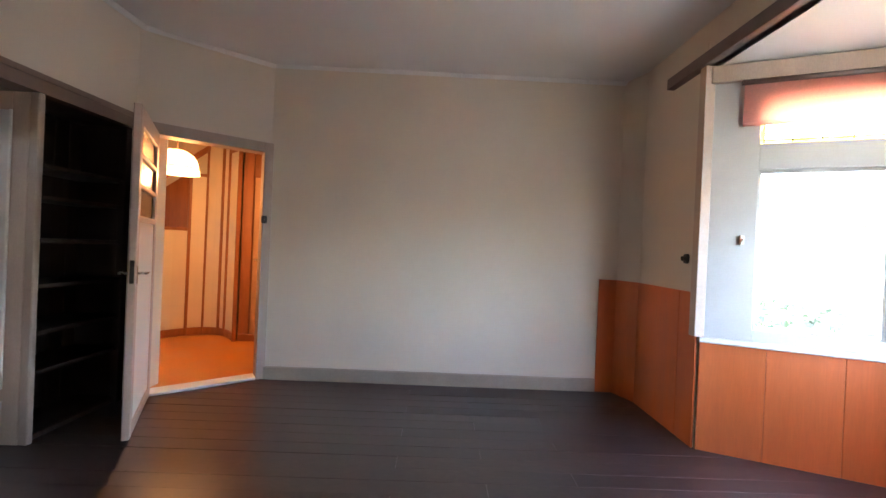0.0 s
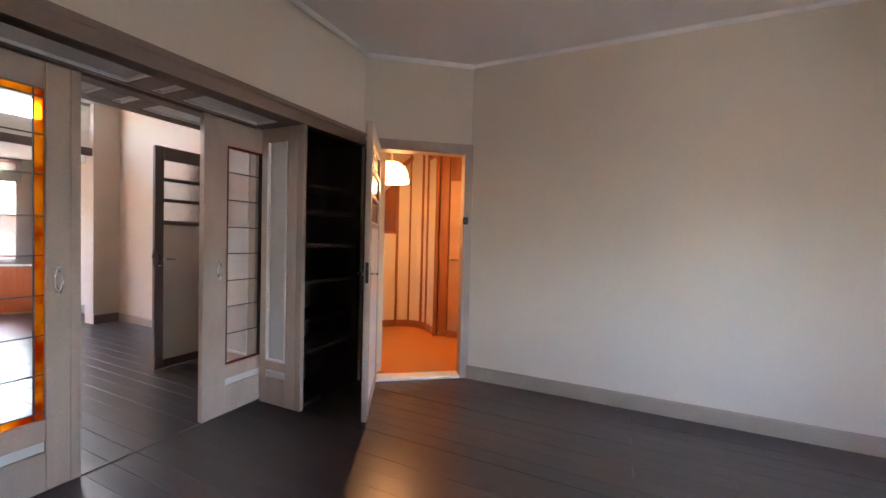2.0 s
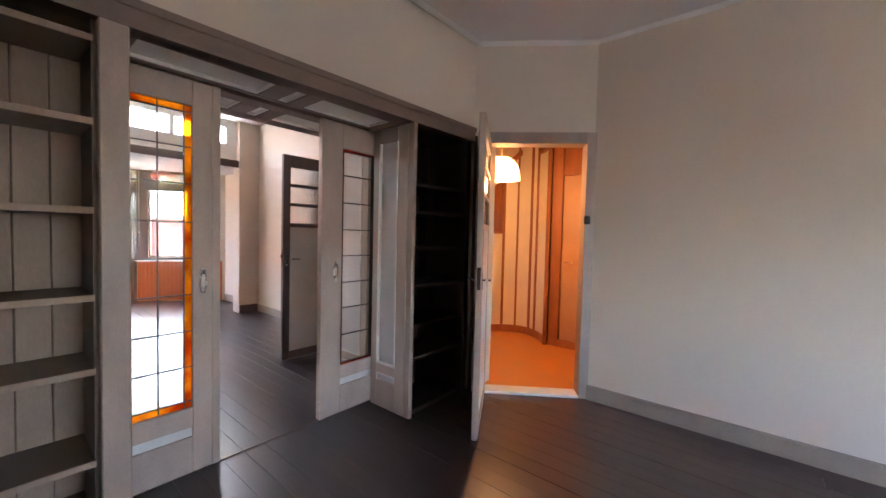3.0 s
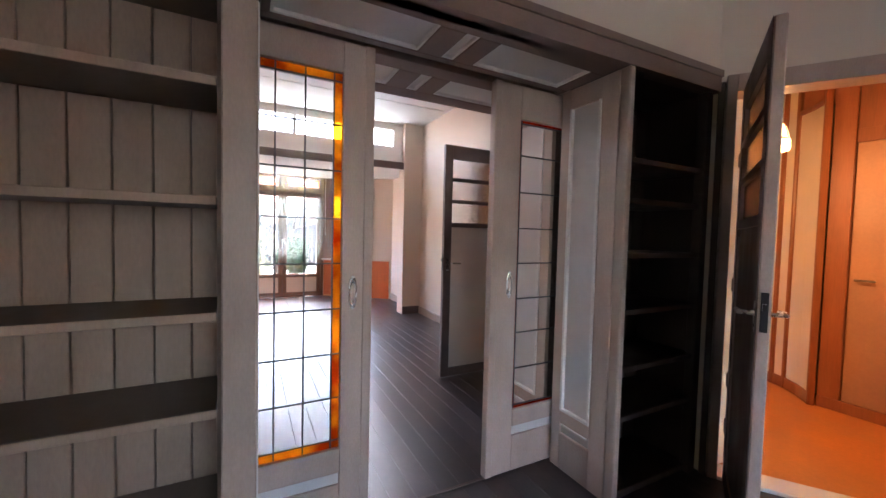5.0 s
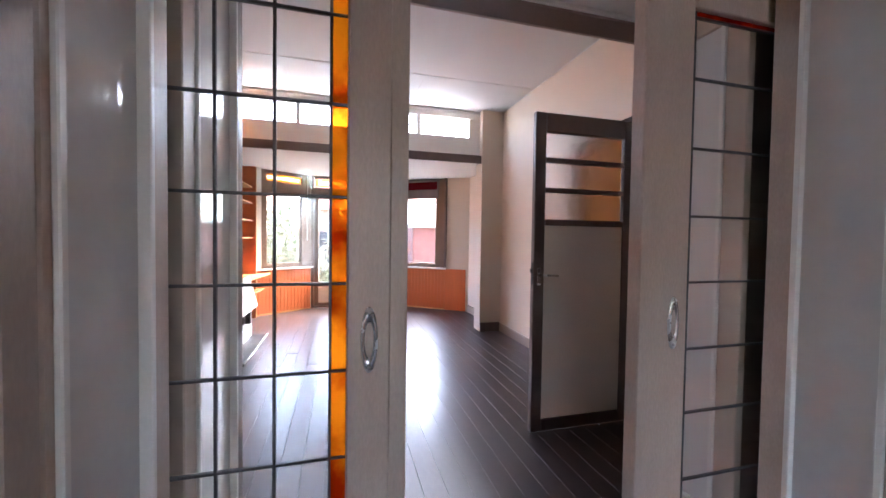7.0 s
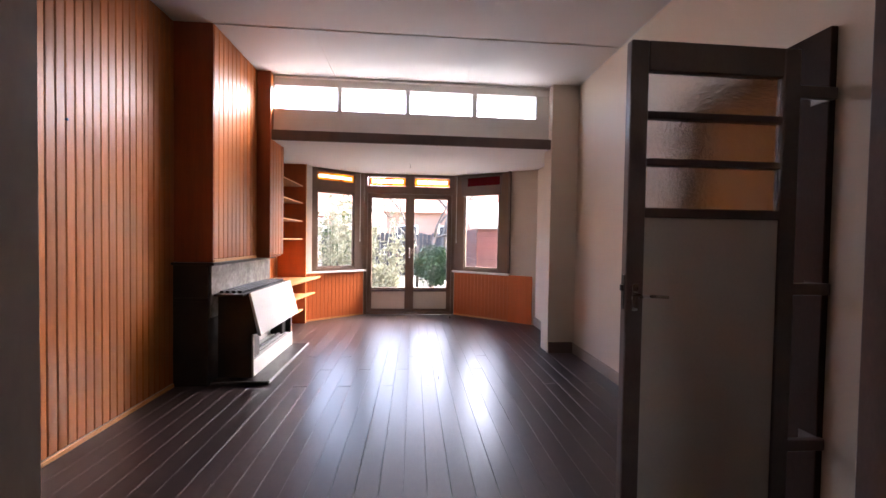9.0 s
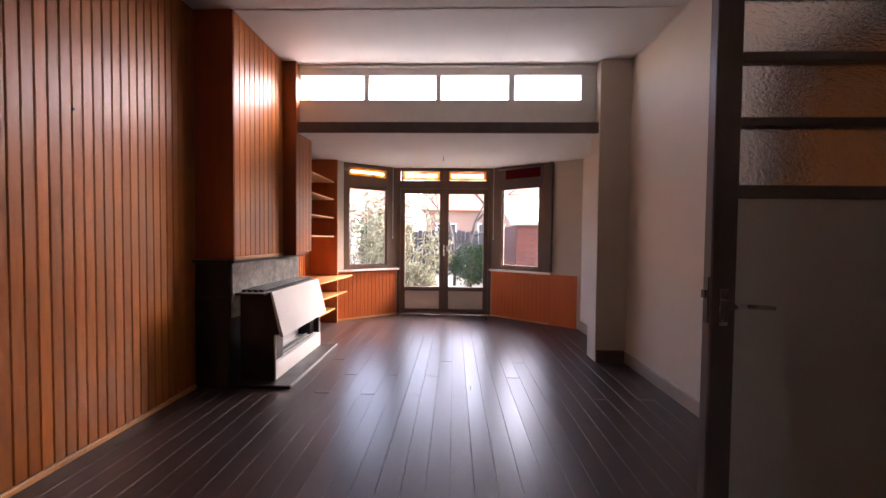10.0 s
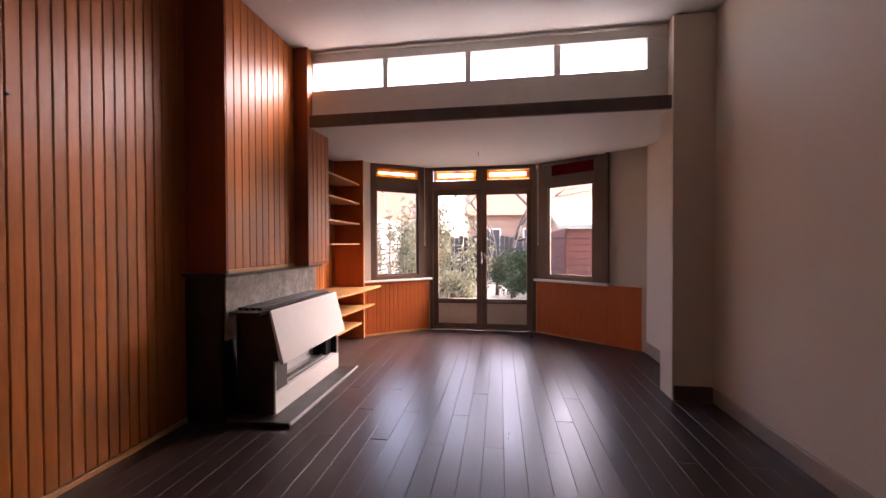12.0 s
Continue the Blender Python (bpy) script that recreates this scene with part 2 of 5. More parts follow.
def add_box(bm, a, b, bev=0.0, m=ID):
    lo, hi = [min(p, q) for p, q in zip(a, b)], [max(p, q) for p, q in zip(a, b)]
    r = bmesh.ops.create_cube(bm, size=1.0)
    vs = r["verts"]
    c, s = [(p + q) / 2 for p, q in zip(lo, hi)], [q - p for p, q in zip(lo, hi)]
    for v in vs:
        v.co = m @ Vector([c[i] + v.co[i] * s[i] for i in range(3)])
    if bev:
        es = list({e for v in vs for e in v.link_edges})
        bmesh.ops.bevel(bm, geom=es, offset=min(bev, min(s) * 0.4), segments=1, affect="EDGES")


def boxes(name, mat, items, parent=None, bev=0.003, m=ID):
    bm = bmesh.new()
    for a, b in items:
        add_box(bm, a, b, bev)
    return from_bm(name, bm, mat, parent, m)


def add_tube(bm, pts, r0, r1=None, sides=8):
    r1 = r0 if r1 is None else r1
    pts = [Vector(p) for p in pts]
    rings = []
    for i, p in enumerate(pts):
        d = (pts[min(i + 1, len(pts) - 1)] - pts[max(i - 1, 0)]).normalized()
        u = d.orthogonal().normalized() if i == 0 else (rings[-1][1] - d * rings[-1][1].dot(d)).normalized()
        w, r = d.cross(u), r0 + (r1 - r0) * i / (len(pts) - 1)
        ring = [bm.verts.new(p + (u * math.cos(2 * math.pi * k / sides) + w * math.sin(2 * math.pi * k / sides)) * r) for k in range(sides)]
        rings.append((ring, u))
    for (a, _), (b, _) in zip(rings, rings[1:]):
        for k in range(sides):
            bm.faces.new((a[k], a[(k + 1) % sides], b[(k + 1) % sides], b[k]))
    bm.faces.new(rings[0][0][::-1])
    bm.faces.new(rings[-1][0])


def tube(name, mat, pts, r0, parent=None, m=ID, r1=None, sides=8):
    bm = bmesh.new()
    add_tube(bm, pts, r0, r1, sides)
    return from_bm(name, bm, mat, parent, m, True)


def prism(name, mat, profile, lo, hi, axis="z", parent=None, m=ID):
    """Extrude a 2D outline from lo to hi along an axis (x: y,z outline; y: x,z; z: x,y)."""
    bm = bmesh.new()
    def at(p, h):
        return {"x": (h, p[0], p[1]), "y": (p[0], h, p[1]), "z": (p[0], p[1], h)}[axis]
    a, b = [bm.verts.new(at(p, lo)) for p in profile], [bm.verts.new(at(p, hi)) for p in profile]
    n = len(profile)
    bm.faces.new(a)
    bm.faces.new(b[::-1])
    for i in range(n):
        bm.faces.new((a[i], b[i], b[(i + 1) % n], a[(i + 1) % n]))
    return from_bm(name, bm, mat, parent, m)


def empty(name, m=ID):
    ob = new(name)
    ob.matrix_world = m
    return ob


def struct(ob, label):
    return tagged(ob, label, kind="structure")


def along(p, q):
    """Local frame of a wall seen from inside: x from p to q, y outwards (to the left of the way), z up."""
    d = Vector((q[0] - p[0], q[1] - p[1], 0)).normalized()
    return Matrix(((d.x, -d.y, 0, p[0]), (d.y, d.x, 0, p[1]), (0, 0, 1, 0), (0, 0, 0, 1)))


# ---- plan ----
FC, RC = 2.84, 2.95          # ceilings of the front and rear room
NY, EX, SY = 3.58, 1.635, -0.45
D1, D0 = (-1.65, 3.59), (-2.416, 3.05)   # corner wall with the hall door
PF, PB = -2.416, -3.40       # partition between the rooms, front and back face
RY, TX = 3.28, -6.88         # rear room's wall to the hall, clerestory wall
OY0, OY1 = 0.88, 2.366        # cheeks of the passage between the rooms
GX = -8.95                   # garden doors

# ---- shell of the front room ----
struct(boxes("wall_north", PLASTER, [((D1[0] - 0.0, NY, 0), (EX + 0.2, NY + 0.12, FC + 0.1))], bev=0), "cream plastered wall above a grey-brown skirting")
struct(boxes("wall_east", PLASTER, [((EX, 2.63, 0), (EX + 0.14, NY, FC + 0.1)), ((EX, SY, 0), (EX + 0.14, 0.51, FC + 0.1)), ((EX, 0.51, 2.54), (EX + 0.14, 2.63, FC + 0.1))], bev=0), "cream plastered wall beside the bay")
struct(boxes("wall_south", PLASTER, [((PB, SY - 0.14, 0), (EX + 0.14, SY, RC + 0.1))], bev=0), "cream plastered party wall")
struct(boxes("ceiling_front", CEILING, [((PF - 0.1, SY, FC), (EX + 0.02, NY + 0.02, FC + 0.1))], bev=0), "off-white painted plaster ceiling")
struct(prism("wall_partition", PLASTER, [(PF - 0.044 + 0.026, 3.06), (PF - 0.044 - 0.099, SY), (PB, SY), (PB, 3.06)], 2.166, RC + 0.1), "cream plastered wall above the partition's opening")
struct(boxes("wall_partition_end", PLASTER, [((PB, 3.06, 0), (PB + 0.35, RY + 0.1, RC + 0.1))], bev=0), "wall between cupboard and hall")
MD = along(D1, D0)           # x runs from the north corner to the partition
DL = math.hypot(D1[0] - D0[0], D1[1] - D0[1])
O0, O1 = 0.095, 0.88
corner = boxes("wall_corner", PLASTER, [((-0.02, -0.10, 2.105), (DL + 0.05, 0, FC + 0.1)), ((-0.03, -0.10, 0), (O0 - 0.085, 0, 2.105))], bev=0, m=MD)
struct(corner, "cream plastered slanting corner wall over the hall door")
# wall strip coloured as dark as the shaded niche beside it
struct(boxes("trim", NICHESHADE, [((O1 + 0.05, -0.10, 0), (DL + 0.02, -0.001, 2.104))], bev=0, m=MD), "dark strip between frame and niche, in the niche shade colour")
fr = boxes("door_frame", FRAMEP, [((O0 - 0.108, -0.12, 0), (O0 - 0.03, 0.018, 2.13)), ((O1, -0.12, 0), (O1 + 0.045, 0.018, 2.13)), ((O0 - 0.03, -0.12, 2.04), (O1, 0.018, 2.13))], m=MD)
struct(fr, "grey-brown painted door frame in the corner")
struct(boxes("threshold", WHITE, [((O0 - 0.03, -0.12, 0.0), (O1, 0.02, 0.022))], m=MD), "worn pale door threshold")

# coves along the front ceiling
def cove(p, q, z):
    m = along(p, q)
    L = math.hypot(q[0] - p[0], q[1] - p[1])
    return struct(prism("cornice", CEILING, [(0.001, z), (0.03, z), (0.026, z - 0.012), (0.012, z - 0.026), (0.001, z - 0.03)], 0, L, "x", m=m), "narrow white plaster cornice bead")


cove((EX, NY), D1, FC)
cove(D1, D0, FC)
cove(D0, (PF - 0.105, SY), FC)

# skirtings
def skirting(p, q, h=0.118, t=0.018, mat=None):
    L = math.hypot(q[0] - p[0], q[1] - p[1])
    return struct(prism("baseboard", mat or SKIRT, [(0.001, 0), (t, 0), (t, h - 0.01), (t - 0.006, h), (0.001, h)], 0, L, "x", m=along(p, q)), "grey-brown painted skirting board")


skirting((1.375, NY), (D1[0] + 0.01, NY))

# plywood wainscot round the bay corner
struct(boxes("wainscot", PLY, [((1.377, NY - 0.014, 0), (1.532, NY, 1.03))], bev=0.002), "orange plywood wainscot strip")
struct(prism("wall_chamfer", PLASTER, [(1.54, NY), (EX, 3.36), (EX + 0.05, 3.36), (EX + 0.05, NY + 0.05), (1.54, NY + 0.05)], 0, FC), "cream plastered boxed-in corner")
struct(prism("wainscot", PLY, [(1.53, NY - 0.012), (1.54, NY + 0.002), (EX + 0.002, 3.362), (EX - 0.012, 3.352)], 0, 1.03), "orange plywood on the boxed-in corner")
struct(boxes("wainscot", PLY, [((EX - 0.014, 2.62, 0), (EX, 2.80, 1.03)), ((EX - 0.014, 2.803, 0), (EX, 3.352, 1.03))], bev=0.002), "orange plywood wainscot sheets")
struct(boxes("trim", TAUPE, [((EX - 0.035, 2.60, 0.745), (EX + 0.03, 2.66, 2.56))]), "grey-brown post at the bay")
struct(boxes("trim", BROWN, [((EX - 0.055, 0.3, 2.53), (EX + 0.06, 3.0, 2.612))], bev=0.004), "dark brown beam over the bay opening")


def window(name, m, L, sill_z, g, gl, top, frame_mat, rows, label, lead_mat=None, cols=3, deep=0.08, sill=True, end=None):
    """A window of length L in its wall's frame: g the glass's two ends, gl its heights; rows: leaded light's heights or None."""
    top_w = empty(name, m)
    struct(top_w, label)
    z0 = sill_z
    items = [((0.0, 0, z0), (g[0], deep, top)), ((g[1], 0, z0), (L, deep, top)), ((g[0], 0, z0), (g[1], deep, gl[0]))]
    hi = rows[0] if rows else top
    items.append(((g[0], 0, gl[1]), (g[1], deep, hi)))
    if rows:
        items.append(((g[0], 0, rows[1]), (g[1], deep, top)))
    boxes("frame", frame_mat, [((a[0], -b[1], a[2]), (b[0], -a[1], b[2])) for a, b in items], top_w, m=ID)
    # casement set in the frame
    s = 0.022
    boxes("casement", frame_mat, [((g[0], -0.055, gl[0]), (g[0] + s, -0.025, gl[1])), ((g[1] - s, -0.055, gl[0]), (g[1], -0.025, gl[1])), ((g[0] + s, -0.055, gl[0]), (g[1] - s, -0.025, gl[0] + s)), ((g[0] + s, -0.055, gl[1] - s), (g[1] - s, -0.025, gl[1]))], top_w)
    pane = boxes("pane", GLASS, [((g[0] + s, -0.043, gl[0] + s), (g[1] - s, -0.039, gl[1] - s))], top_w, 0)
    pane.visible_shadow = False
    if rows:
        z0, z1 = rows
        bw = 0.03
        mid = boxes("pane", MILK, [((g[0] + bw, -0.043, z0 + bw), (g[1] - bw, -0.039, z1 - bw))], top_w, 0)
        brd = boxes("coloured_border", lead_mat, [((g[0], -0.043, z0), (g[1], -0.039, z0 + bw)), ((g[0], -0.043, z1 - bw), (g[1], -0.039, z1)), ((g[0], -0.043, z0 + bw), (g[0] + bw, -0.039, z1 - bw)), ((g[1] - bw, -0.043, z0 + bw), (g[1], -0.039, z1 - bw))], top_w, 0)
        mid.visible_shadow = brd.visible_shadow = False
        bars = [((g[0], -0.047, z0 + bw - 0.003), (g[1], -0.036, z0 + bw + 0.003)), ((g[0], -0.047, z1 - bw - 0.003), (g[1], -0.036, z1 - bw + 0.003))]
        for i in range(cols + 1):
            x = g[0] + bw + (g[1] - g[0] - 2 * bw) * i / cols
            bars.append(((x - 0.003, -0.047, z0), (x + 0.003, -0.036, z1)))
        boxes("lead", LEAD, bars, top_w, 0)
    if sill:
        prism("sill", WHITE, [(0.045, sill_z - 0.03), (0.052, sill_z - 0.02), (0.045, sill_z), (-deep, sill_z), (-deep, sill_z - 0.03)], -0.02, L + 0.01, "x", top_w)
    return top_w


def fix_children(root):
    """Parts were made in the local frame of their thing."""
    for c in root.children:
        c.matrix_parent_inverse = Matrix.Identity(4)
        c.matrix_basis = Matrix.Identity(4)


# front bay: two splayed sides and a middle
B0, B1 = (1.643, 2.613), (2.615, 2.216)
B2, B3 = (2.615, 0.91), (1.643, 0.513)
BAYZ = 2.53
# inside lies to the right of the way from B0 to B1, so local +y points outwards there; run the other way round
for p, q, nm in ((B1, B0, "window_1"), (B2, B1, "window_2"), (B3, B2, "window_3")):
    m = along(p, q)
    L = math.hypot(q[0] - p[0], q[1] - p[1])
    side = nm != "window_2"
    lo = 0.13 if side else 0.16
    hi = L - 0.28 if nm == "window_1" else L - lo
    if nm == "window_3":
        lo, hi = 0.28, L - 0.13
    w = window(nm, m, L, 0.745, (lo, hi), (0.817, 1.842), 2.41, BAYPAINT, (2.005, 2.275), "white painted bay window with a leaded top light", YELLOW, 4 if side else 5)
    fix_children(w)
    struct(boxes("wall_bay", PLASTER, [((0, -0.12, 0), (L, -0.002, 0.715)), ((-0.02, -0.14, 2.415), (L + 0.02, -0.002, 2.70))], bev=0, m=m), "bay wall below and above the window")
    cuts = [0.0, L * 0.30, L * 0.66, L]
    struct(boxes("wainscot", PLY, [((a + 0.001, -0.002, 0), (b - 0.001, 0.012, 0.715)) for a, b in zip(cuts, cuts[1:])], bev=0.002, m=m), "orange plywood sheets below the window sill")
    struct(boxes("trim", TAUPE, [((0, -0.002, 2.41), (L, 0.03, 2.515))], m=m), "grey-brown head board over the window")
    if nm == "window_1":
        bl = empty("roller_blind", m)
        tagged(bl, "pink cloth roller blind half drawn over the leaded light", "blind")
        tube("roller", BROWN, [(0.05, 0.045, 2.385), (L - 0.16, 0.045, 2.385)], 0.017, bl)
        boxes("cloth", PINKCLOTH, [((0.07, 0.028, 2.13), (L - 0.175, 0.030, 2.385))], bl, 0)
        boxes("bottom_bar", PINKCLOTH, [((0.07, 0.022, 2.112), (L - 0.175, 0.036, 2.13))], bl, 0.003)
        fix_children(bl)
        latch = boxes("window_latch", CHROME, [((L - 0.215, 0.0, 1.36), (L - 0.19, 0.02, 1.42)), ((L - 0.208, 0.02, 1.375), (L - 0.196, 0.04, 1.40))], m=m)
        tagged(latch, "small metal window latch on the frame", "latch")
struct(prism("ceiling_bay", CEILING, [(EX + 0.0, 2.66), B0, (2.75, 2.3), (2.75, 0.8), (EX, 0.4)], BAYZ, BAYZ + 0.1), "white painted bay ceiling")


# ---- rear room shell ----
struct(boxes("ceiling_rear", CEILING, [((TX - 0.12, SY - 0.1, RC), (PB + 0.02, RY + 0.1, RC + 0.1))], bev=0), "off-white board ceiling with shallow joints")
struct(boxes("ceiling_joint", CEILING, [((-5.975, SY, RC - 0.004), (-5.955, RY, RC)), ((-6.86, 0.62, RC - 0.003), (-5.96, 0.635, RC)), ((-6.86, 2.02, RC - 0.003), (-5.96, 2.035, RC))], bev=0.001), "flat cover strips between ceiling boards")
RO0, RO1 = -5.10, -4.40
struct(boxes("wall_rear_north", PLASTER, [((RO1 + 0.15, RY, 0), (PB + 0.02, RY + 0.1, RC)), ((-8.20, RY, 0), (RO0 - 0.06, RY + 0.1, RC)), ((RO0 - 0.06, RY, 2.12), (RO1 + 0.15, RY + 0.1, RC))], bev=0), "cream plastered wall to the hall")
struct(boxes("pier", PLASTER, [((-7.0, 2.98, 0), (-6.78, RY, RC))], bev=0.004), "cream plastered pier under the beam")
struct(boxes("door_frame", JAMB, [((RO1, RY - 0.03, 0), (RO1 + 0.175, RY + 0.1, 2.17)), ((RO0 - 0.075, RY - 0.03, 0), (RO0, RY + 0.1, 2.17)), ((RO0, RY - 0.03, 2.09), (RO1, RY + 0.1, 2.17))]), "dark brown door frame to the hall")
skirting((RO0 - 0.075, RY), (-6.78, RY), 0.105)
skirting((-7.0, RY), (-8.17, RY), 0.12)
struct(boxes("baseboard", BROWN, [((-6.78, 2.985, 0), (-6.762, RY - 0.019, 0.12))]), "dark brown skirting round the pier")
struct(boxes("trim", CEILING, [((-6.78, RY - 0.009, RC - 0.009), (PB, RY, RC))], bev=0.003), "white ceiling bead along the wall")
struct(boxes("wall_rear_south", PLASTER, [((GX + 0.6, SY - 0.16, 0), (PB, SY - 0.016, RC + 0.1))], bev=0), "party wall behind the boarding")

# clerestory with four panes over the low alcove
cw = empty("window_4")
struct(cw, "white painted clerestory with four panes")
PX = [(0.0, 0.652), (0.700, 1.380), (1.428, 2.112), (2.168, 2.83)]
fz0, fz1 = 2.60, 2.845
boxes("frame", WHITE, [((TX - 0.10, -0.02, 2.35), (TX, 3.0, fz0)), ((TX - 0.10, -0.02, fz1), (TX, 3.0, RC))] + [((TX - 0.08, a, fz0), (TX - 0.004, b, fz1)) for a, b in ((-0.02, PX[0][0]), (PX[0][1], PX[1][0]), (PX[1][1], PX[2][0]), (PX[2][1], PX[3][0]), (PX[3][1], 3.0))], cw)
for a, b in PX:
    pn = boxes("pane", GLASS, [((TX - 0.06, a, fz0), (TX - 0.056, b, fz1))], cw, 0)
    pn.visible_shadow = False
struct(boxes("trim", BROWN, [((-6.83, 0.0, 2.25), (-6.80, 2.98, 2.355))], bev=0.004), "dark brown beam below the clerestory")
struct(boxes("ceiling_alcove", CEILING, [((-9.3, SY, 2.335), (-6.99, RY, 2.42)), ((-6.99, SY, 2.262), (-6.83, RY, 2.35))], bev=0), "low white ceiling of the garden alcove")
struct(prism("ceiling_slope", CEILING, [(-6.83, 2.256), (-6.84, 2.345), (-9.2, 2.345), (-9.2, 2.30)], SY, RY, "y"), "white painted alcove ceiling")
# unseen slab, added so the alcove top bounces no light through the clerestory
struct(boxes("roof_alcove", SLATE, [((-9.4, SY - 0.1, 2.46), (-7.0, RY + 0.1, 2.49))], bev=0), "unseen dark slab over the alcove, added to cut bounced light")
pipe = tube("cable_conduit", WHITE, [(-6.86, -0.0, 2.925), (-6.86, 1.5, 2.922), (-6.86, 2.98, 2.915)], 0.008)
tagged(pipe, "thin white cable conduit under the ceiling", "conduit")
hook = empty("ceiling_wire")
tagged(hook, "loose lamp wire with hook in the alcove ceiling", "wire")
tube("wire", BLACKP, [(-8.02, 1.42, 2.30), (-8.02, 1.425, 2.26), (-8.015, 1.435, 2.235), (-8.02, 1.42, 2.22)], 0.003, hook)
bm = bmesh.new()
bmesh.ops.create_cone(bm, cap_ends=True, segments=12, radius1=0.022, radius2=0.012, depth=0.012, matrix=Matrix.Translation((-8.02, 1.42, 2.302)))
from_bm("rose", bm, WHITE, hook)

# garden bay: doors and splayed windows
CY = 1.42
GP, GQ = (GX, CY - 0.74), (GX, CY + 0.74)
WL, WR = (-8.15, CY - 1.82), (-8.15, CY + 1.82)
SL = math.hypot(WL[0] - GP[0], WL[1] - GP[1])
ML, MR, MG = along(GP, WL), along(WR, GQ), along(GQ, GP)
w = window("window_5", ML, 0.96, 0.735, (0.174, 0.784), (0.785, 1.945), 2.30, WARMBROWN, (2.12, 2.235), "grey-brown framed garden window with an amber leaded top light", AMBER, 3, 0.07)
w = window("window_6", MR @ Matrix.Translation((SL - 0.96, 0, 0)), 0.96, 0.735, (0.176, 0.786), (0.785, 2.08), 2.30, WARMBROWN, (2.12, 2.235), "grey-brown framed garden window with a red blind", AMBER, 3, 0.07)
for m, a, b in ((ML, 0.0, 1.12), (MR, SL - 0.96, SL)):
    struct(boxes("wall_garden", PLASTER, [((a, -0.12, 0), (b, -0.002, 0.70)), ((a, -0.12, 2.30), (b, -0.002, 2.45))], bev=0, m=m), "wall below the garden window")
struct(boxes("wall_garden_end", PLASTER, [((-0.10, -0.12, 0.0), (SL - 0.96, -0.001, 2.45))], bev=0, m=MR), "cream plastered wall beside the garden window")
struct(boxes("wall_garden_end", PLASTER, [((0.96, -0.12, 0.70), (1.12, -0.001, 2.45))], bev=0, m=ML), "wall beside the garden window")
struct(boxes("wall_alcove_end", PLASTER, [((-8.297, SY - 0.16, 0), (-8.46, -0.16, 2.45))], bev=0), "outer wall behind the shelf unit")
struct(boxes("trim", BROWN, [((SL - 0.99, 0, 0.74), (SL - 0.955, 0.05, 2.30))], m=MR), "dark brown post beside the garden window")
struct(boxes("trim", WHITE, [((0.875, 0, 0.74), (0.975, 0.03, 2.30))], m=ML), "pale post beside the garden window")
# boarded dado below the garden windows
BW = 0.0565
def dado(m, x0, x1, z1, mat, name, label, pitch=BW, t=0.012):
    root = struct(boxes(name, REDWOOD, [((x0, 0.0, 0.02), (x1, 0.003, z1))], bev=0, m=m), label)
    n = max(1, round((x1 - x0) / pitch))
    w_ = (x1 - x0) / n
    bm = bmesh.new()
    add_box(bm, (0.0015, 0.003, 0.0), (w_ - 0.0015, t, z1), 0.004)
    me = bpy.data.meshes.new("board")
    bm.to_mesh(me)
    bm.free()
    me.materials.append(mat)
    for i in range(n):
        o = new("board", me)
        o.parent = root
        o.matrix_basis = Matrix.Translation((x0 + i * w_, 0, 0))
    return root


dado(ML, 0.01, 0.98, 0.705, PLY, "dado", "orange varnished board dado under the window", 0.062)
dado(MR, SL - 0.96, SL - 0.01, 0.705, PLY, "dado", "orange varnished board dado under the window", 0.062)
struct(boxes("wainscot", PLY, [((0.0, 0.0, 0.0), (SL - 0.962, 0.012, 0.715))], bev=0.002, m=MR), "plain orange plywood panel")
struct(boxes("baseboard", SHELFWOOD, [((0.01, 0.012, 0), (0.98, 0.022, 0.025))], m=ML), "pale wooden bead at the floor")
struct(boxes("baseboard", SHELFWOOD, [((SL - 0.96, 0.012, 0), (SL - 0.01, 0.022, 0.025))], m=MR), "pale wooden bead at the floor")

# red roller blind and cords
bl = empty("roller_blind", MR @ Matrix.Translation((SL - 0.96, 0, 0)))
tagged(bl, "rolled red cloth blind over the garden window", "blind")
tube("roller", BROWN, [(0.12, 0.03, 2.262), (0.84, 0.03, 2.262)], 0.02, bl)
boxes("cloth", REDCLOTH, [((0.16, 0.008, 2.10), (0.72, 0.010, 2.235))], bl, 0)
boxes("backing_board", BROWN, [((0.12, -0.004, 2.10), (0.84, 0.006, 2.29))], bl, 0.002)
boxes("bottom_bar", BROWN, [((0.13, 0.0, 1.945), (0.83, 0.016, 2.10))], bl, 0.003)
for x, m_ in ((0.09, ML), (SL - 0.05, MR)):
    c = tube("blind_cord", WHITE, [(x, 0.03, 2.28), (x, 0.032, 1.8), (x, 0.03, 1.22)], 0.0035, m=m_)
    tagged(c, "white pull cord of the blind", "cord")
    boxes("weight", WHITE, [((x - 0.006, 0.024, 1.19), (x + 0.006, 0.036, 1.23))], c, 0.003)

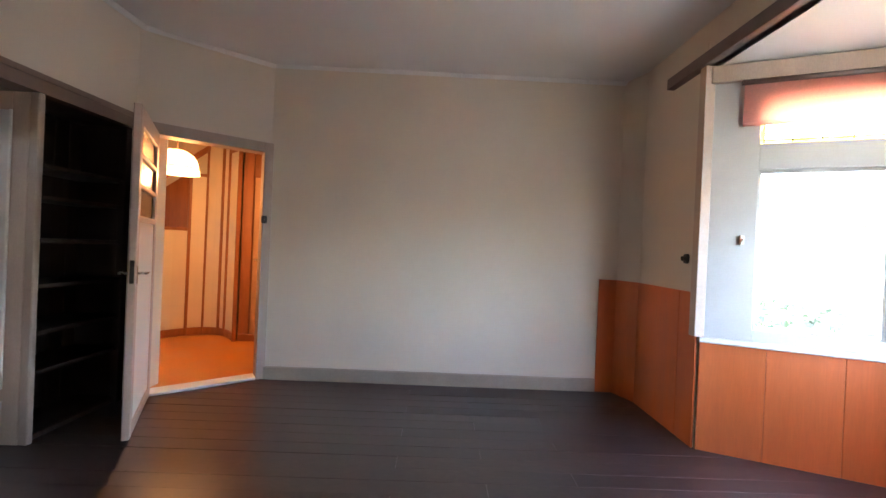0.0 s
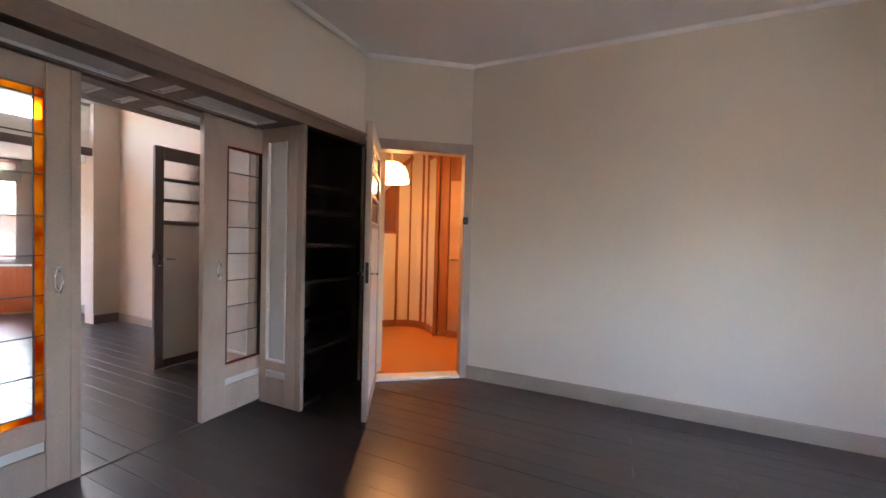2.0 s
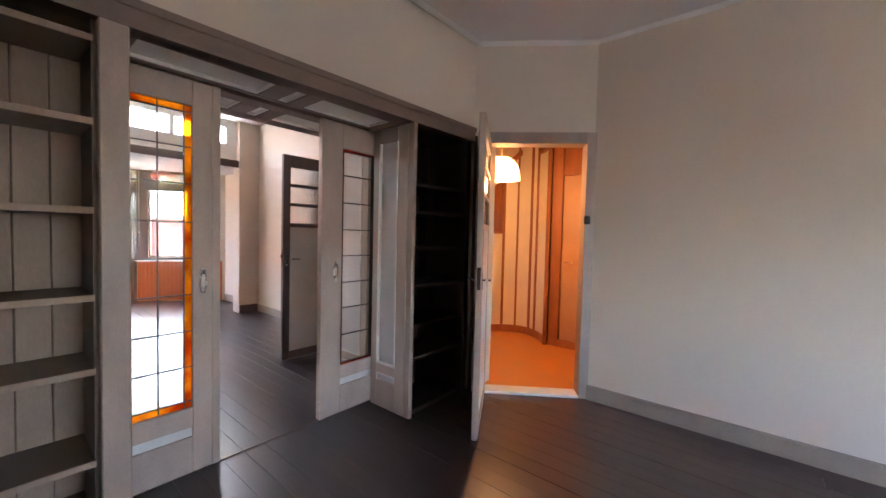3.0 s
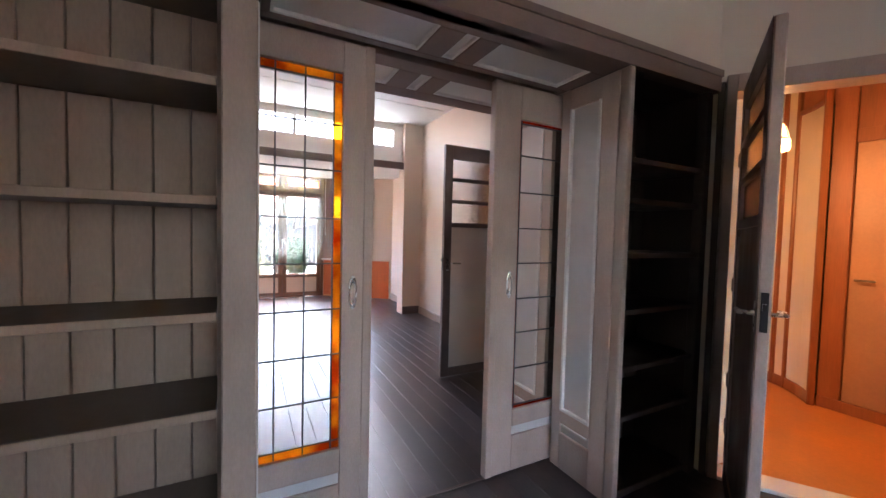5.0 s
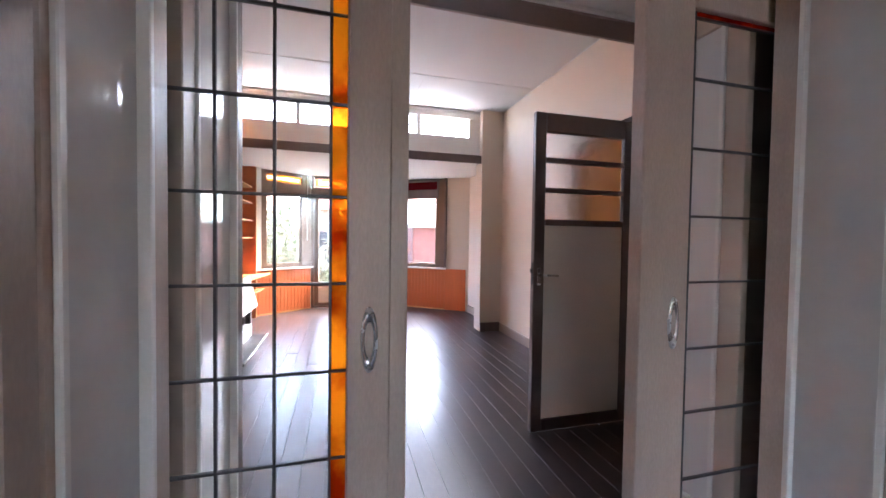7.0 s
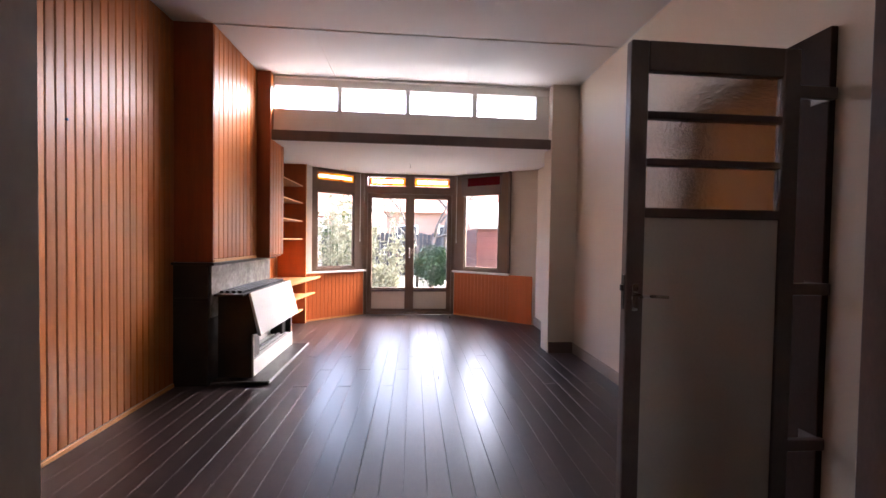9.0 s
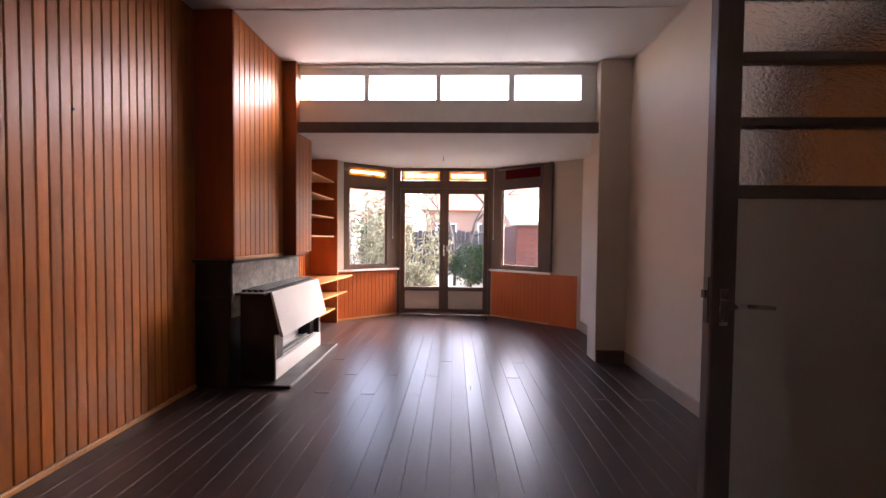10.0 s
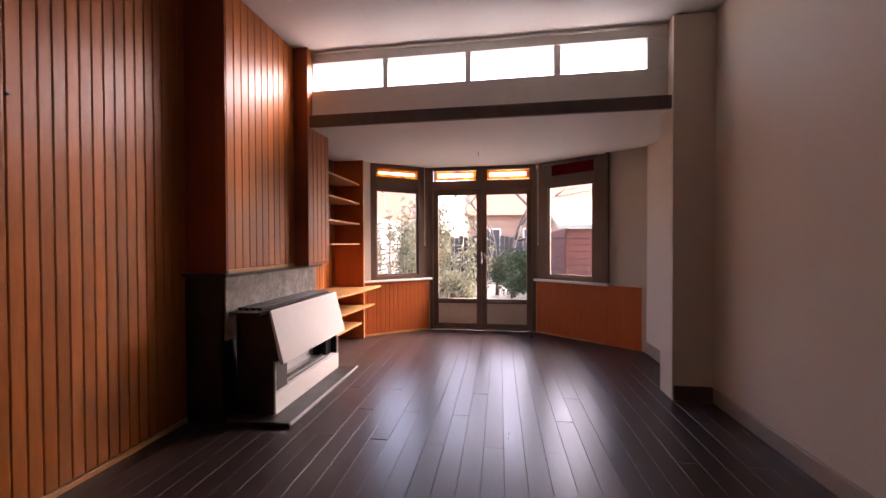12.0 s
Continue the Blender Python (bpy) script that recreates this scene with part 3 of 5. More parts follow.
# garden doors: fixed frame and two leaves
gd = empty("door_1", MG)
struct(gd, "grey-brown glazed double garden doors, closed, with amber top lights")
W = 1.48
boxes("frame", WARMBROWN, [((0, -0.08, 0), (0.05, 0.012, 2.30)), ((W - 0.05, -0.08, 0), (W, 0.012, 2.30)), ((0.05, -0.08, 2.25), (W - 0.05, 0.012, 2.30)), ((0.05, -0.08, 1.98), (W - 0.05, 0.012, 2.10)), ((0.68, -0.08, 2.10), (0.80, 0.008, 2.25)), ((0.05, -0.08, 0), (W - 0.05, 0.0, 0.035))], gd)
boxes("rebate", BROWN, [((0.04, -0.07, 0.0), (0.075, -0.052, 1.99)), ((W - 0.075, -0.07, 0.0), (W - 0.04, -0.052, 1.99)), ((0.715, -0.07, 0.0), (0.765, -0.052, 1.99)), ((0.075, -0.07, 0.0), (0.715, -0.052, 0.07)), ((0.765, -0.07, 0.0), (W - 0.075, -0.052, 0.07)), ((0.075, -0.07, 1.95), (0.715, -0.052, 1.99)), ((0.765, -0.07, 1.95), (W - 0.075, -0.052, 1.99))], gd, 0.002)
for x0, x1, sgn in ((0.054, 0.738, 0), (0.742, W - 0.054, 1)):
    leaf = boxes("leaf", WARMBROWN, [((x0, -0.05, 0.04), (x0 + 0.07, -0.008, 1.976)), ((x1 - 0.07, -0.05, 0.04), (x1, -0.008, 1.976)), ((x0 + 0.07, -0.05, 0.04), (x1 - 0.07, -0.008, 0.09)), ((x0 + 0.07, -0.05, 0.375), (x1 - 0.07, -0.008, 0.44)), ((x0 + 0.07, -0.05, 1.90), (x1 - 0.07, -0.008, 1.976))], gd)
    boxes("panel", CREAMP, [((x0 + 0.07, -0.04, 0.09), (x1 - 0.07, -0.02, 0.375))], leaf, 0.004)
    pn = boxes("pane", GLASS, [((x0 + 0.07, -0.032, 0.44), (x1 - 0.07, -0.028, 1.90))], leaf, 0)
    pn.visible_shadow = False
    boxes("drip_rail", BROWN, [((x0 + 0.06, -0.008, 0.385), (x1 - 0.06, 0.006, 0.41))], leaf, 0.004)
for x0, x1 in ((0.09, 0.66), (0.82, 1.39)):
    z0, z1, bw = 2.115, 2.24, 0.028
    pn = boxes("pane", MILK, [((x0 + bw, -0.034, z0 + bw), (x1 - bw, -0.03, z1 - bw))], gd, 0)
    br = boxes("coloured_border", AMBER, [((x0, -0.034, z0), (x1, -0.03, z0 + bw)), ((x0, -0.034, z1 - bw), (x1, -0.03, z1)), ((x0, -0.034, z0 + bw), (x0 + bw, -0.03, z1 - bw)), ((x1 - bw, -0.034, z0 + bw), (x1, -0.03, z1 - bw))], gd, 0)
    pn.visible_shadow = br.visible_shadow = False
    bars = [((x0, -0.037, z), (x1, -0.027, z + 0.005)) for z in (z0 + bw, z1 - bw)] + [((x, -0.037, z0), (x + 0.005, -0.027, z1)) for x in (x0 + bw, (x0 + x1) / 2, x1 - bw, x0 + 0.2, x1 - 0.2)]
    boxes("lead", LEAD, bars, gd, 0)
    boxes("frame", WARMBROWN, [((x0 - 0.04, -0.06, 2.10), (x0, 0.0, 2.25)), ((x1, -0.06, 2.10), (x1 + 0.025, 0.0, 2.25))], gd)
boxes("espagnolette", CHROME, [((0.728, -0.008, 0.93), (0.752, 0.004, 1.10)), ((0.734, 0.004, 1.01), (0.746, 0.04, 1.022)), ((0.734, 0.03, 1.0), (0.746, 0.042, 1.09)), ((0.69, -0.008, 1.0), (0.705, 0.02, 1.08))], gd, 0.003)
struct(boxes("wall_over_doors", PLASTER, [((0, -0.12, 2.30), (W, -0.001, 2.5))], bev=0, m=MG), "wall over the garden doors")

# ---- boarded wall, chimney breast, mantel ----
def boarding(name, p, q, z0, z1, pitch, label, bead=0.014):
    """Varnished tongue-and-groove boards on a wall; the inside lies to the left of the way from p to q."""
    m = along(p, q)
    L = math.hypot(q[0] - p[0], q[1] - p[1])
    root = struct(boxes(name, REDWOOD, [((0, -0.012, z0), (L, 0.0, z1))], bev=0, m=m), label)
    n = round(L / pitch)
    w_ = L / n
    bm = bmesh.new()
    add_box(bm, (0.0012, 0.0, z0), (w_ - 0.0012, bead, z1), 0.0045)
    me = bpy.data.meshes.new("board")
    bmesh.ops.recalc_face_normals(bm, faces=bm.faces)
    bm.to_mesh(me)
    bm.free()
    me.materials.append(PINE)
    for i in range(n):
        o = new("board", me)
        o.parent = root
        o.matrix_basis = Matrix.Translation((i * w_, 0, 0))
    return root


CX0, CX1, CYF = -5.95, -6.79, -0.14
boarding("boarding", (CX0, SY - 0.014), (PB, SY - 0.014), 0.03, RC, 0.0595, "orange varnished pine tongue-and-groove boarding")
struct(boxes("baseboard", SHELFWOOD, [((CX0, SY, 0), (PB, SY + 0.012, 0.028))], bev=0.003), "pale wooden bead at the foot of the boarding")
struct(boxes("chimney_core", REDWOOD, [((CX0 - 0.005, SY, 1.02), (-7.2, CYF - 0.028, RC))], bev=0), "chimney breast behind the boarding")
struct(boxes("chimney_side", REDWOOD, [((CX0 - 0.006, SY, 1.02), (CX0 + 0.008, CYF - 0.004, RC))], bev=0.002), "red-brown stained plank side of the chimney breast")
boarding("boarding", (CX1, CYF - 0.014), (CX0, CYF - 0.014), 1.045, RC, 0.0765, "orange varnished pine boarding over the mantel")
struct(boxes("trim", REDWOOD, [((-6.80, CYF - 0.02, 1.02), (-6.785, -0.006, RC))], bev=0.002), "red-brown post between boarding and alcove")
boarding("boarding", (-7.2, -0.022), (-6.80, -0.022), 1.045, RC, 0.0765, "orange varnished pine boarding beside the clerestory")
struct(boxes("pier", REDWOOD, [((-7.2, SY, 1.02), (-6.802, -0.036, RC))], bev=0), "wooden pier over the mantel")
struct(boxes("trim", SHELFWOOD, [((-7.2, CYF - 0.02, 1.016), (CX0, CYF + 0.004, 1.045))], bev=0.004), "pale wooden bead on the mantel")

kn = tube("wall_plug", BLACKP, [(-5.008, SY - 0.004, 1.872), (-5.008, SY + 0.004, 1.872)], 0.008)
tagged(kn, "small dark plug hole in the pine boarding", "plug")

mt = empty("fireplace_surround", Matrix.Translation((-6.55, -0.3, 0)))
tagged(mt, "dark slate mantelpiece with grey polished stone front", "fireplace")
off = Matrix.Translation((6.55, 0.3, 0))
boxes("mantel_shelf", SLATE, [((-5.90, SY, 0.995), (-7.26, -0.115, 1.018))], mt, 0.004, off)
boxes("body", SLATE, [((-5.93, SY, 0.0), (-7.22, -0.175, 0.995))], mt, 0.004, off)
boxes("front_slab", TILE, [((-5.95, -0.175, 0.56), (-7.205, -0.158, 0.992))], mt, 0.003, off)
boxes("side_ledge", SLATE, [((-5.915, SY + 0.01, 0.70), (-5.93, -0.17, 0.73))], mt, 0.003, off)

ht = empty("gas_heater", Matrix.Translation((-6.55, 0.0, 0.0)))
tagged(ht, "grey enamelled gas heater standing on a dark hearth slab", "heater")
off = Matrix.Translation((6.55, 0.0, 0))
X0, X1 = -6.05, -7.08
HB, HF = -0.155, 0.10
boxes("top_grille", STEELD, [((X0, HB + 0.01 + 0.05 * k, 0.752), (X1, HB + 0.04 + 0.05 * k, 0.772)) for k in range(4)] + [((X0 + 0.08, HB, 0.735), (X1, HF - 0.02, 0.752))], ht, 0.003, off)
prism("side_panel", STEELD, [(HB, 0.03), (HF + 0.02, 0.03), (HF + 0.02, 0.40), (HF + 0.075, 0.41), (HF, 0.75), (HB, 0.75)], X0, X0 - 0.02, "x", ht, off)
prism("side_panel", STEELD, [(HB, 0.03), (HF + 0.02, 0.03), (HF + 0.02, 0.40), (HF + 0.075, 0.41), (HF, 0.75), (HB, 0.75)], X1, X1 + 0.02, "x", ht, off)
prism("hood", STEEL, [(HF - 0.005, 0.745), (HF + 0.008, 0.757), (HF + 0.10, 0.392), (HF + 0.092, 0.385), (HF + 0.072, 0.392)], X0 + 0.004, X1 - 0.004, "x", ht, off)
boxes("front_rail", STEEL, [((X0 - 0.002, HF - 0.04, 0.03), (X1 + 0.002, HF + 0.035, 0.175)), ((X0 - 0.002, HF - 0.02, 0.175), (X0 - 0.018, HF + 0.033, 0.40)), ((X1 + 0.018, HF - 0.02, 0.175), (X1 + 0.002, HF + 0.033, 0.40))], ht, 0.004, off)
boxes("reflector", REFLECTOR, [((X0 - 0.20, -0.06, 0.18), (X1 + 0.14, -0.05, 0.42)), ((X0 - 0.19, -0.05, 0.176), (X1 + 0.14, HF - 0.01, 0.184))], ht, 0.003, off)
for a, b, c in ((X0 - 0.02, X0 - 0.19, HF + 0.01), (X1 + 0.02, X1 + 0.13, HF - 0.03)):
    boxes("inner_cheek", STEELD, [((a, -0.05, 0.176), (b, c, 0.40))], ht, 0.003, off)
boxes("burner", STEELD, [((X0 - 0.22, 0.03, 0.186), (X1 + 0.16, 0.055, 0.205)), ((X0 - 0.22, HF + 0.0, 0.19), (X1 + 0.15, HF + 0.008, 0.198))], ht, 0.003, off)
hs = boxes("hearth_slab", SLATE, [((-5.95, -0.17, 0.0), (-7.13, 0.30, 0.028))], None, 0.006)
tagged(hs, "dark polished hearth slab with a metal edge strip", "hearth")
boxes("edge_strip", EDGE, [((-5.945, 0.292, 0.014), (-7.135, 0.307, 0.036))], hs, 0.003)

# ---- shelves in the alcove ----
sc = empty("built_in_shelf", Matrix.Translation((-7.7, -0.4, 0)))
tagged(sc, "empty orange wooden shelf unit with desk board", "shelf")
off = Matrix.Translation((7.7, 0.4, 0))
boxes("end_panel", PLY, [((-8.27, SY, 0), (-8.295, -0.06, 2.29))], sc, 0.002, off)
boxes("edge_strip", SHELFWOOD, [((-8.268, -0.062, 0), (-8.297, -0.052, 2.285))], sc, 0.002, off)
for z in (1.98, 1.74, 1.48, 1.225):
    boxes("shelf_board", SHELFWOOD, [((-7.22, SY + 0.002, z - 0.02), (-8.268, -0.10, z))], sc, 0.003, off)
prism("desk_board", SHELFWOOD, [(-7.24, SY), (-7.24, -0.05), (-7.4, 0.02), (-8.262, 0.10), (-8.50, 0.10), (-8.28, -0.14), (-8.262, SY)], 0.645, 0.668, "z", sc, off)
prism("lower_board", SHELFWOOD, [(-7.24, SY), (-7.24, -0.08), (-8.262, 0.03), (-8.42, 0.04), (-8.28, -0.14), (-8.262, SY)], 0.415, 0.436, "z", sc, off)
prism("lower_board", SHELFWOOD, [(-7.24, SY), (-7.24, -0.12), (-8.262, -0.08), (-8.262, SY)], 0.195, 0.216, "z", sc, off)
boarding("boarding", (-8.265, SY - 0.014), (-7.2, SY - 0.014), 0.0, 2.32, 0.0665, "orange varnished pine boarding behind the shelves")

# ---- partition with niches and passage ----
LZ0, LZ1 = 2.055, 2.152
def skew(y, d=0.0):
    """Front plane of the partition, which stands a little out of square."""
    return PF - 0.036 + d - 0.036 * (2.31 - y), y


lint = struct(prism("lintel", LINTELP, [skew(3.055), skew(SY), (-2.64, SY), (-2.50, 3.055)], LZ0, LZ1), "grey-brown painted lintel over niches and passage")
prism("moulding", LINTELP, [skew(3.06, 0.008), skew(SY, 0.008), skew(SY, -0.02), skew(3.06, -0.02)], LZ1 - 0.022, LZ1 + 0.012, "z", lint)
struct(boxes("lintel_rear", TAUPE, [((PB, -0.40, LZ0 + 0.01), (PB + 0.03, RY, LZ1 + 0.01))], bev=0.004), "grey-brown painted lintel on the rear side")

def mir(y):
    return 3.246 - y


def niche(name, f, y_in, y_out, label, shelves, back_mat, shelf_mat, PF, first, post_w, side_mat):
    """An open niche between the passage's cheek and the room's side. f maps the passage-side numbers to either side."""
    root = empty(name)
    tagged(root, label, "niche")
    a, b, c = f(OY0), f(y_in), f(y_out)
    boxes("post", FRAMEP, [((PF + 0.004, f(OY0 - post_w), 0), (PF - 0.05, f(OY0), LZ0))], root, 0.005)
    boxes("outer_post", back_mat, [((PF + 0.002, c, 0), (PF - 0.05, f(y_out + 0.05), LZ0))], root, 0.004)
    # cheeks: framed white panels before and behind the sliding door's slot
    for x0, x1 in ((PF - 0.05, -2.868), (-2.936, PB + 0.0)):
        L = abs(x1 - x0)
        xa, xb = x0 - (first if x0 == PF - 0.05 else 0.07), x1 + 0.065
        i0, i1 = f(OY0 - 0.03), f(OY0)
        boxes("cheek", TAUPE, [((x0, i0, 0), (xa, i1, LZ0)), ((xb, i0, 0), (x1, i1, LZ0)), ((xa, i0, 0), (xb, i1, 0.20)), ((xa, i0, 0.255), (xb, i1, 0.325)), ((xa, i0, 1.95), (xb, i1, LZ0))], root, 0.003)
        e = f(OY0 - 0.014)
        boxes("cheek_panel", GLOSSWHITE, [((xa, i0, 0.325), (xb, e, 1.95)), ((xa, i0, 0.20), (xb, e, 0.255))], root, 0.0)
        g = f(OY0 + 0.006)
        boxes("cheek_bead", WHITE, [((xa - 0.0, f(OY0 - 0.016), 0.325), (xa - 0.014, g, 1.95)), ((xb, f(OY0 - 0.016), 0.325), (xb + 0.014, g, 1.95)), ((xa - 0.014, f(OY0 - 0.016), 0.325), (xb + 0.014, g, 0.339)), ((xa - 0.014, f(OY0 - 0.016), 0.242), (xb + 0.014, g, 0.255))], root, 0.002)
    # strip added over the rear stile, its brown standing in for shade
    boxes("rear_post", BROWN, [((PB + 0.066, f(OY0 - 0.03), 0), (PB - 0.003, f(OY0 + 0.003), LZ0))], root, 0.004)
    boxes("rear_side", BROWN, [((PB + 0.02, c, 0), (PB, f(OY0 - 0.03), LZ0))], root, 0.002)
    boxes("slot_lining", BROWN, [((-2.873, c, 0), (-2.868, f(OY0 - 0.03), LZ0)), ((-2.936, c, 0), (-2.941, f(OY0 - 0.03), LZ0))], root, 0.0)
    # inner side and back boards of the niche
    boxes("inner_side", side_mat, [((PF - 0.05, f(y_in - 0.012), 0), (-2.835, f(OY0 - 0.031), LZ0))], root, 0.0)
    boxes("outer_side", back_mat, [((PF - 0.05, c, 0), (-2.835, f(y_out + 0.012), LZ0))], root, 0.0)
    n = max(3, round(abs(y_in - y_out) / 0.11))
    for i in range(n):
        y0, y1 = y_out + (y_in - y_out) * i / n, y_out + (y_in - y_out) * (i + 1) / n
        boxes("back_board", back_mat, [((-2.822, f(y0 + 0.0015), 0), (-2.840, f(y1 - 0.0015), LZ0))], root, 0.003)
    boxes("top", back_mat, [((PF - 0.022, f(y_out), LZ0 - 0.0), (-2.84, f(OY0 - 0.03), LZ0 + 0.018))], root, 0.0)
    for z in shelves:
        # left niche: dark boards with a lighter strip along the front
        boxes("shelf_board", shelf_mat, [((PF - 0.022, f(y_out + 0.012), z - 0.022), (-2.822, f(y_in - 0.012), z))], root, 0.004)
        boxes("shelf_lip", NICHEPAINT if shelf_mat is SHELFDARK else shelf_mat, [((PF - 0.017, f(y_out + 0.012), z - 0.024), (PF - 0.022, f(y_in - 0.012), z + 0.001))], root, 0.002)
    boxes("plinth", shelf_mat, [((PF - 0.03, f(y_out + 0.012), 0.0), (-2.822, f(y_in - 0.012), 0.035))], root, 0.004)
    return root


GLOSSWHITE = surface("glossy_white_paint", (0.70, 0.68, 0.66), 0.05, 0.04, big=3, fine=30, bump=0.02)
niche("shelf_niche", lambda y: y - 0.013, 0.79, 0.07, "empty grey-brown painted shelf niche beside the passage", (1.99, 1.69, 1.365, 1.04, 0.762, 0.41, 0.16), NICHEPAINT, SHELFDARK, -2.508, 0.02, 0.09, SHELFDARK)
# near-black boards stand in for the shade behind the hall door
niche("shelf_niche", mir, 0.84, 0.211, "empty shelf niche behind the open hall door, shade put into its colour", (1.655, 1.465, 1.205, 0.933, 0.655, 0.415), NICHESHADE, NICHESHADE, PF - 0.042, 0.098, 0.036, NICHESHADE)
struct(boxes("wall_niche_end", PLASTER, [((PF - 0.16, SY, 0), (PB, 0.055, 2.05))], bev=0), "wall beside the shelf niche")

# coffered soffit
# lintel brown instead of taupe: the dimmer light up here put into colour
sf = struct(boxes("soffit", LINTELP, [((-2.512, OY0 - 0.1, LZ0 + 0.055), (PB + 0.03, OY1 + 0.1, LZ0 + 0.075))], bev=0), "coffered passage soffit, shade-darkened grey-brown with white edged panels")
bm, bp = bmesh.new(), bmesh.new()
for x0, x1, ka, kb in ((-2.512, -2.872, 0.25, 0.11), (-2.932, PB + 0.03, 0.24, 0.26)):
    L = x1 - x0
    add_box(bm, (x0, OY0, LZ0), (x0 + L * ka, OY1, LZ0 + 0.055), 0.003)
    add_box(bm, (x1 - L * kb, OY0, LZ0), (x1, OY1, LZ0 + 0.055), 0.003)
    fields = ((OY0 + 0.03, 1.488), (1.60, 1.662), (1.762, OY1 - 0.08))
    ribs = ((OY0, OY0 + 0.03), (1.488, 1.60), (1.662, 1.762), (OY1 - 0.08, OY1))
    for a, b in ribs:
        add_box(bm, (x0 + L * ka, a, LZ0), (x1 - L * kb, b, LZ0 + 0.055), 0.003)
    for a, b in fields:
        xa, xb = x0 + L * ka, x1 - L * kb
        add_box(bp, (xa, a, LZ0 + 0.02), (xb, b, LZ0 + 0.03), 0)
        for p, q in (((xa, a), (xb, a + 0.012)), ((xa, b - 0.012), (xb, b)), ((xa, a), (xa - 0.012, b)), ((xb + 0.012, a), (xb, b))):
            add_box(bp, (p[0], p[1], LZ0 + 0.004), (q[0], q[1], LZ0 + 0.02), 0.002)
from_bm("ribs", bm, LINTELP, sf)
from_bm("fields", bp, WHITE, sf)
struct(boxes("door_track", BLACKP, [((-2.868, OY0 - 0.02, LZ0 + 0.03), (-2.876, OY1 + 0.02, LZ0 + 0.054)), ((-2.926, OY0 - 0.02, LZ0 + 0.03), (-2.934, OY1 + 0.02, LZ0 + 0.054))], bev=0), "dark sliding door track in the soffit")
struct(boxes("floor_track", BROWN, [((-2.894, OY0, 0.0), (-2.910, OY1, 0.006))], bev=0.001), "worn guide rail in the floor")


# ---- sliding leaded doors ----
def sliding_door(f, border, label, upright, glass, lead_z, bw, pull):
    root = empty("sliding_door", Matrix.Translation((-2.902, f(0.9), 0)))
    tagged(root, label, "sliding door", "sliding doors between the rooms")
    o = Matrix.Translation((2.902, -f(0.9), 0))
    xa, xb = -2.884, -2.920
    g1, z0, z1 = glass
    g0, b0, b1 = 0.66, 0.52, 1.312
    boxes("stile", TAUPE, [((xa, f(g1), 0.008), (xb, f(b1), 2.05))], root, 0.004, o)
    boxes("stile", TAUPE, [((xa, f(b0), 0.008), (xb, f(g0), 2.05))], root, 0.004, o)
    boxes("edge_bead", TAUPE, [((xa + 0.005, f(b1 - 0.034), 0.008), (xb - 0.005, f(b1 + 0.006), 2.05))], root, 0.003, o)
    boxes("top_rail", TAUPE, [((xa, f(g0), z1), (xb, f(g1), 2.05))], root, 0.003, o)
    boxes("bottom_rail", TAUPE, [((xa, f(g0), 0.008), (xb, f(g1), 0.20)), ((xa, f(g0), 0.25), (xb, f(g1), z0))], root, 0.003, o)
    boxes("kick_panel", GLOSSWHITE, [((xa - 0.012, f(g0), 0.20), (xb + 0.012, f(g1), 0.25))], root, 0.0, o)
    pts_z = [z0 + bw, *lead_z, z1 - bw]
    pts_y = [g0 + bw, 0.716, 0.825, 0.934, 1.043, g1 - bw] if upright else [g0 + bw, g1 - bw]
    for ya, yb in zip(pts_y, pts_y[1:]):
        for za, zb in zip(pts_z, pts_z[1:]):
            pn = boxes("pane", LGLASS, [((-2.9005, f(ya), za), (-2.9035, f(yb), zb))], root, 0, o)
            pn.visible_shadow = False
    full_z = [z0] + pts_z[1:-1] + [z1]
    for za, zb in zip(full_z, full_z[1:]):
        for ya, yb in ((g0, g0 + bw), (g1 - bw, g1)):
            boxes("border_pane", border, [((-2.9005, f(ya), za), (-2.9035, f(yb), zb))], root, 0, o)
    for ya, yb in zip(pts_y, pts_y[1:]):
        for za, zb in ((z0, z0 + bw), (z1 - bw, z1)):
            boxes("border_pane", border, [((-2.9005, f(ya), za), (-2.9035, f(yb), zb))], root, 0, o)
    bm = bmesh.new()
    for y in pts_y:
        add_box(bm, (-2.8975, f(y - 0.0032), z0), (-2.9065, f(y + 0.0032), z1), 0.0012)
    for z in pts_z:
        add_box(bm, (-2.8972, f(g0), z - 0.0032), (-2.9068, f(g1), z + 0.0032), 0.0012)
    from_bm("lead", bm, LEAD, root, o)
    for s in (1, -1):
        x = -2.902 + s * 0.018
        bm = bmesh.new()
        rim = [(math.cos(a) * 0.019, math.sin(a) * 0.073) for a in [2 * math.pi * (k + 0.5) / 20 for k in range(20)]]
        hole = [(u * 0.52, v * 0.54) for u, v in rim]
        lo = [bm.verts.new((x, f(pull + u), 1.02 + v)) for u, v in rim]
        up = [bm.verts.new((x + s * 0.004, f(pull + u * 0.9), 1.02 + v * 0.97)) for u, v in rim]
        h0 = [bm.verts.new((x + s * 0.004, f(pull + u), 1.02 + v)) for u, v in hole]
        h1 = [bm.verts.new((x - s * 0.012, f(pull + u * 0.9), 1.02 + v * 0.95)) for u, v in hole]
        for A, B in ((lo, up), (up, h0), (h0, h1)):
            for k in range(20):
                bm.faces.new((A[k], A[(k + 1) % 20], B[(k + 1) % 20], B[k]))
        bm.faces.new(h1)
        for v in (0.058, -0.058):
            bmesh.ops.create_uvsphere(bm, u_segments=8, v_segments=5, radius=0.006, matrix=Matrix.Translation((x + s * 0.003, f(pull), 1.02 + v)))
        from_bm("pull", bm, CHROME, root, o, True)
    return root


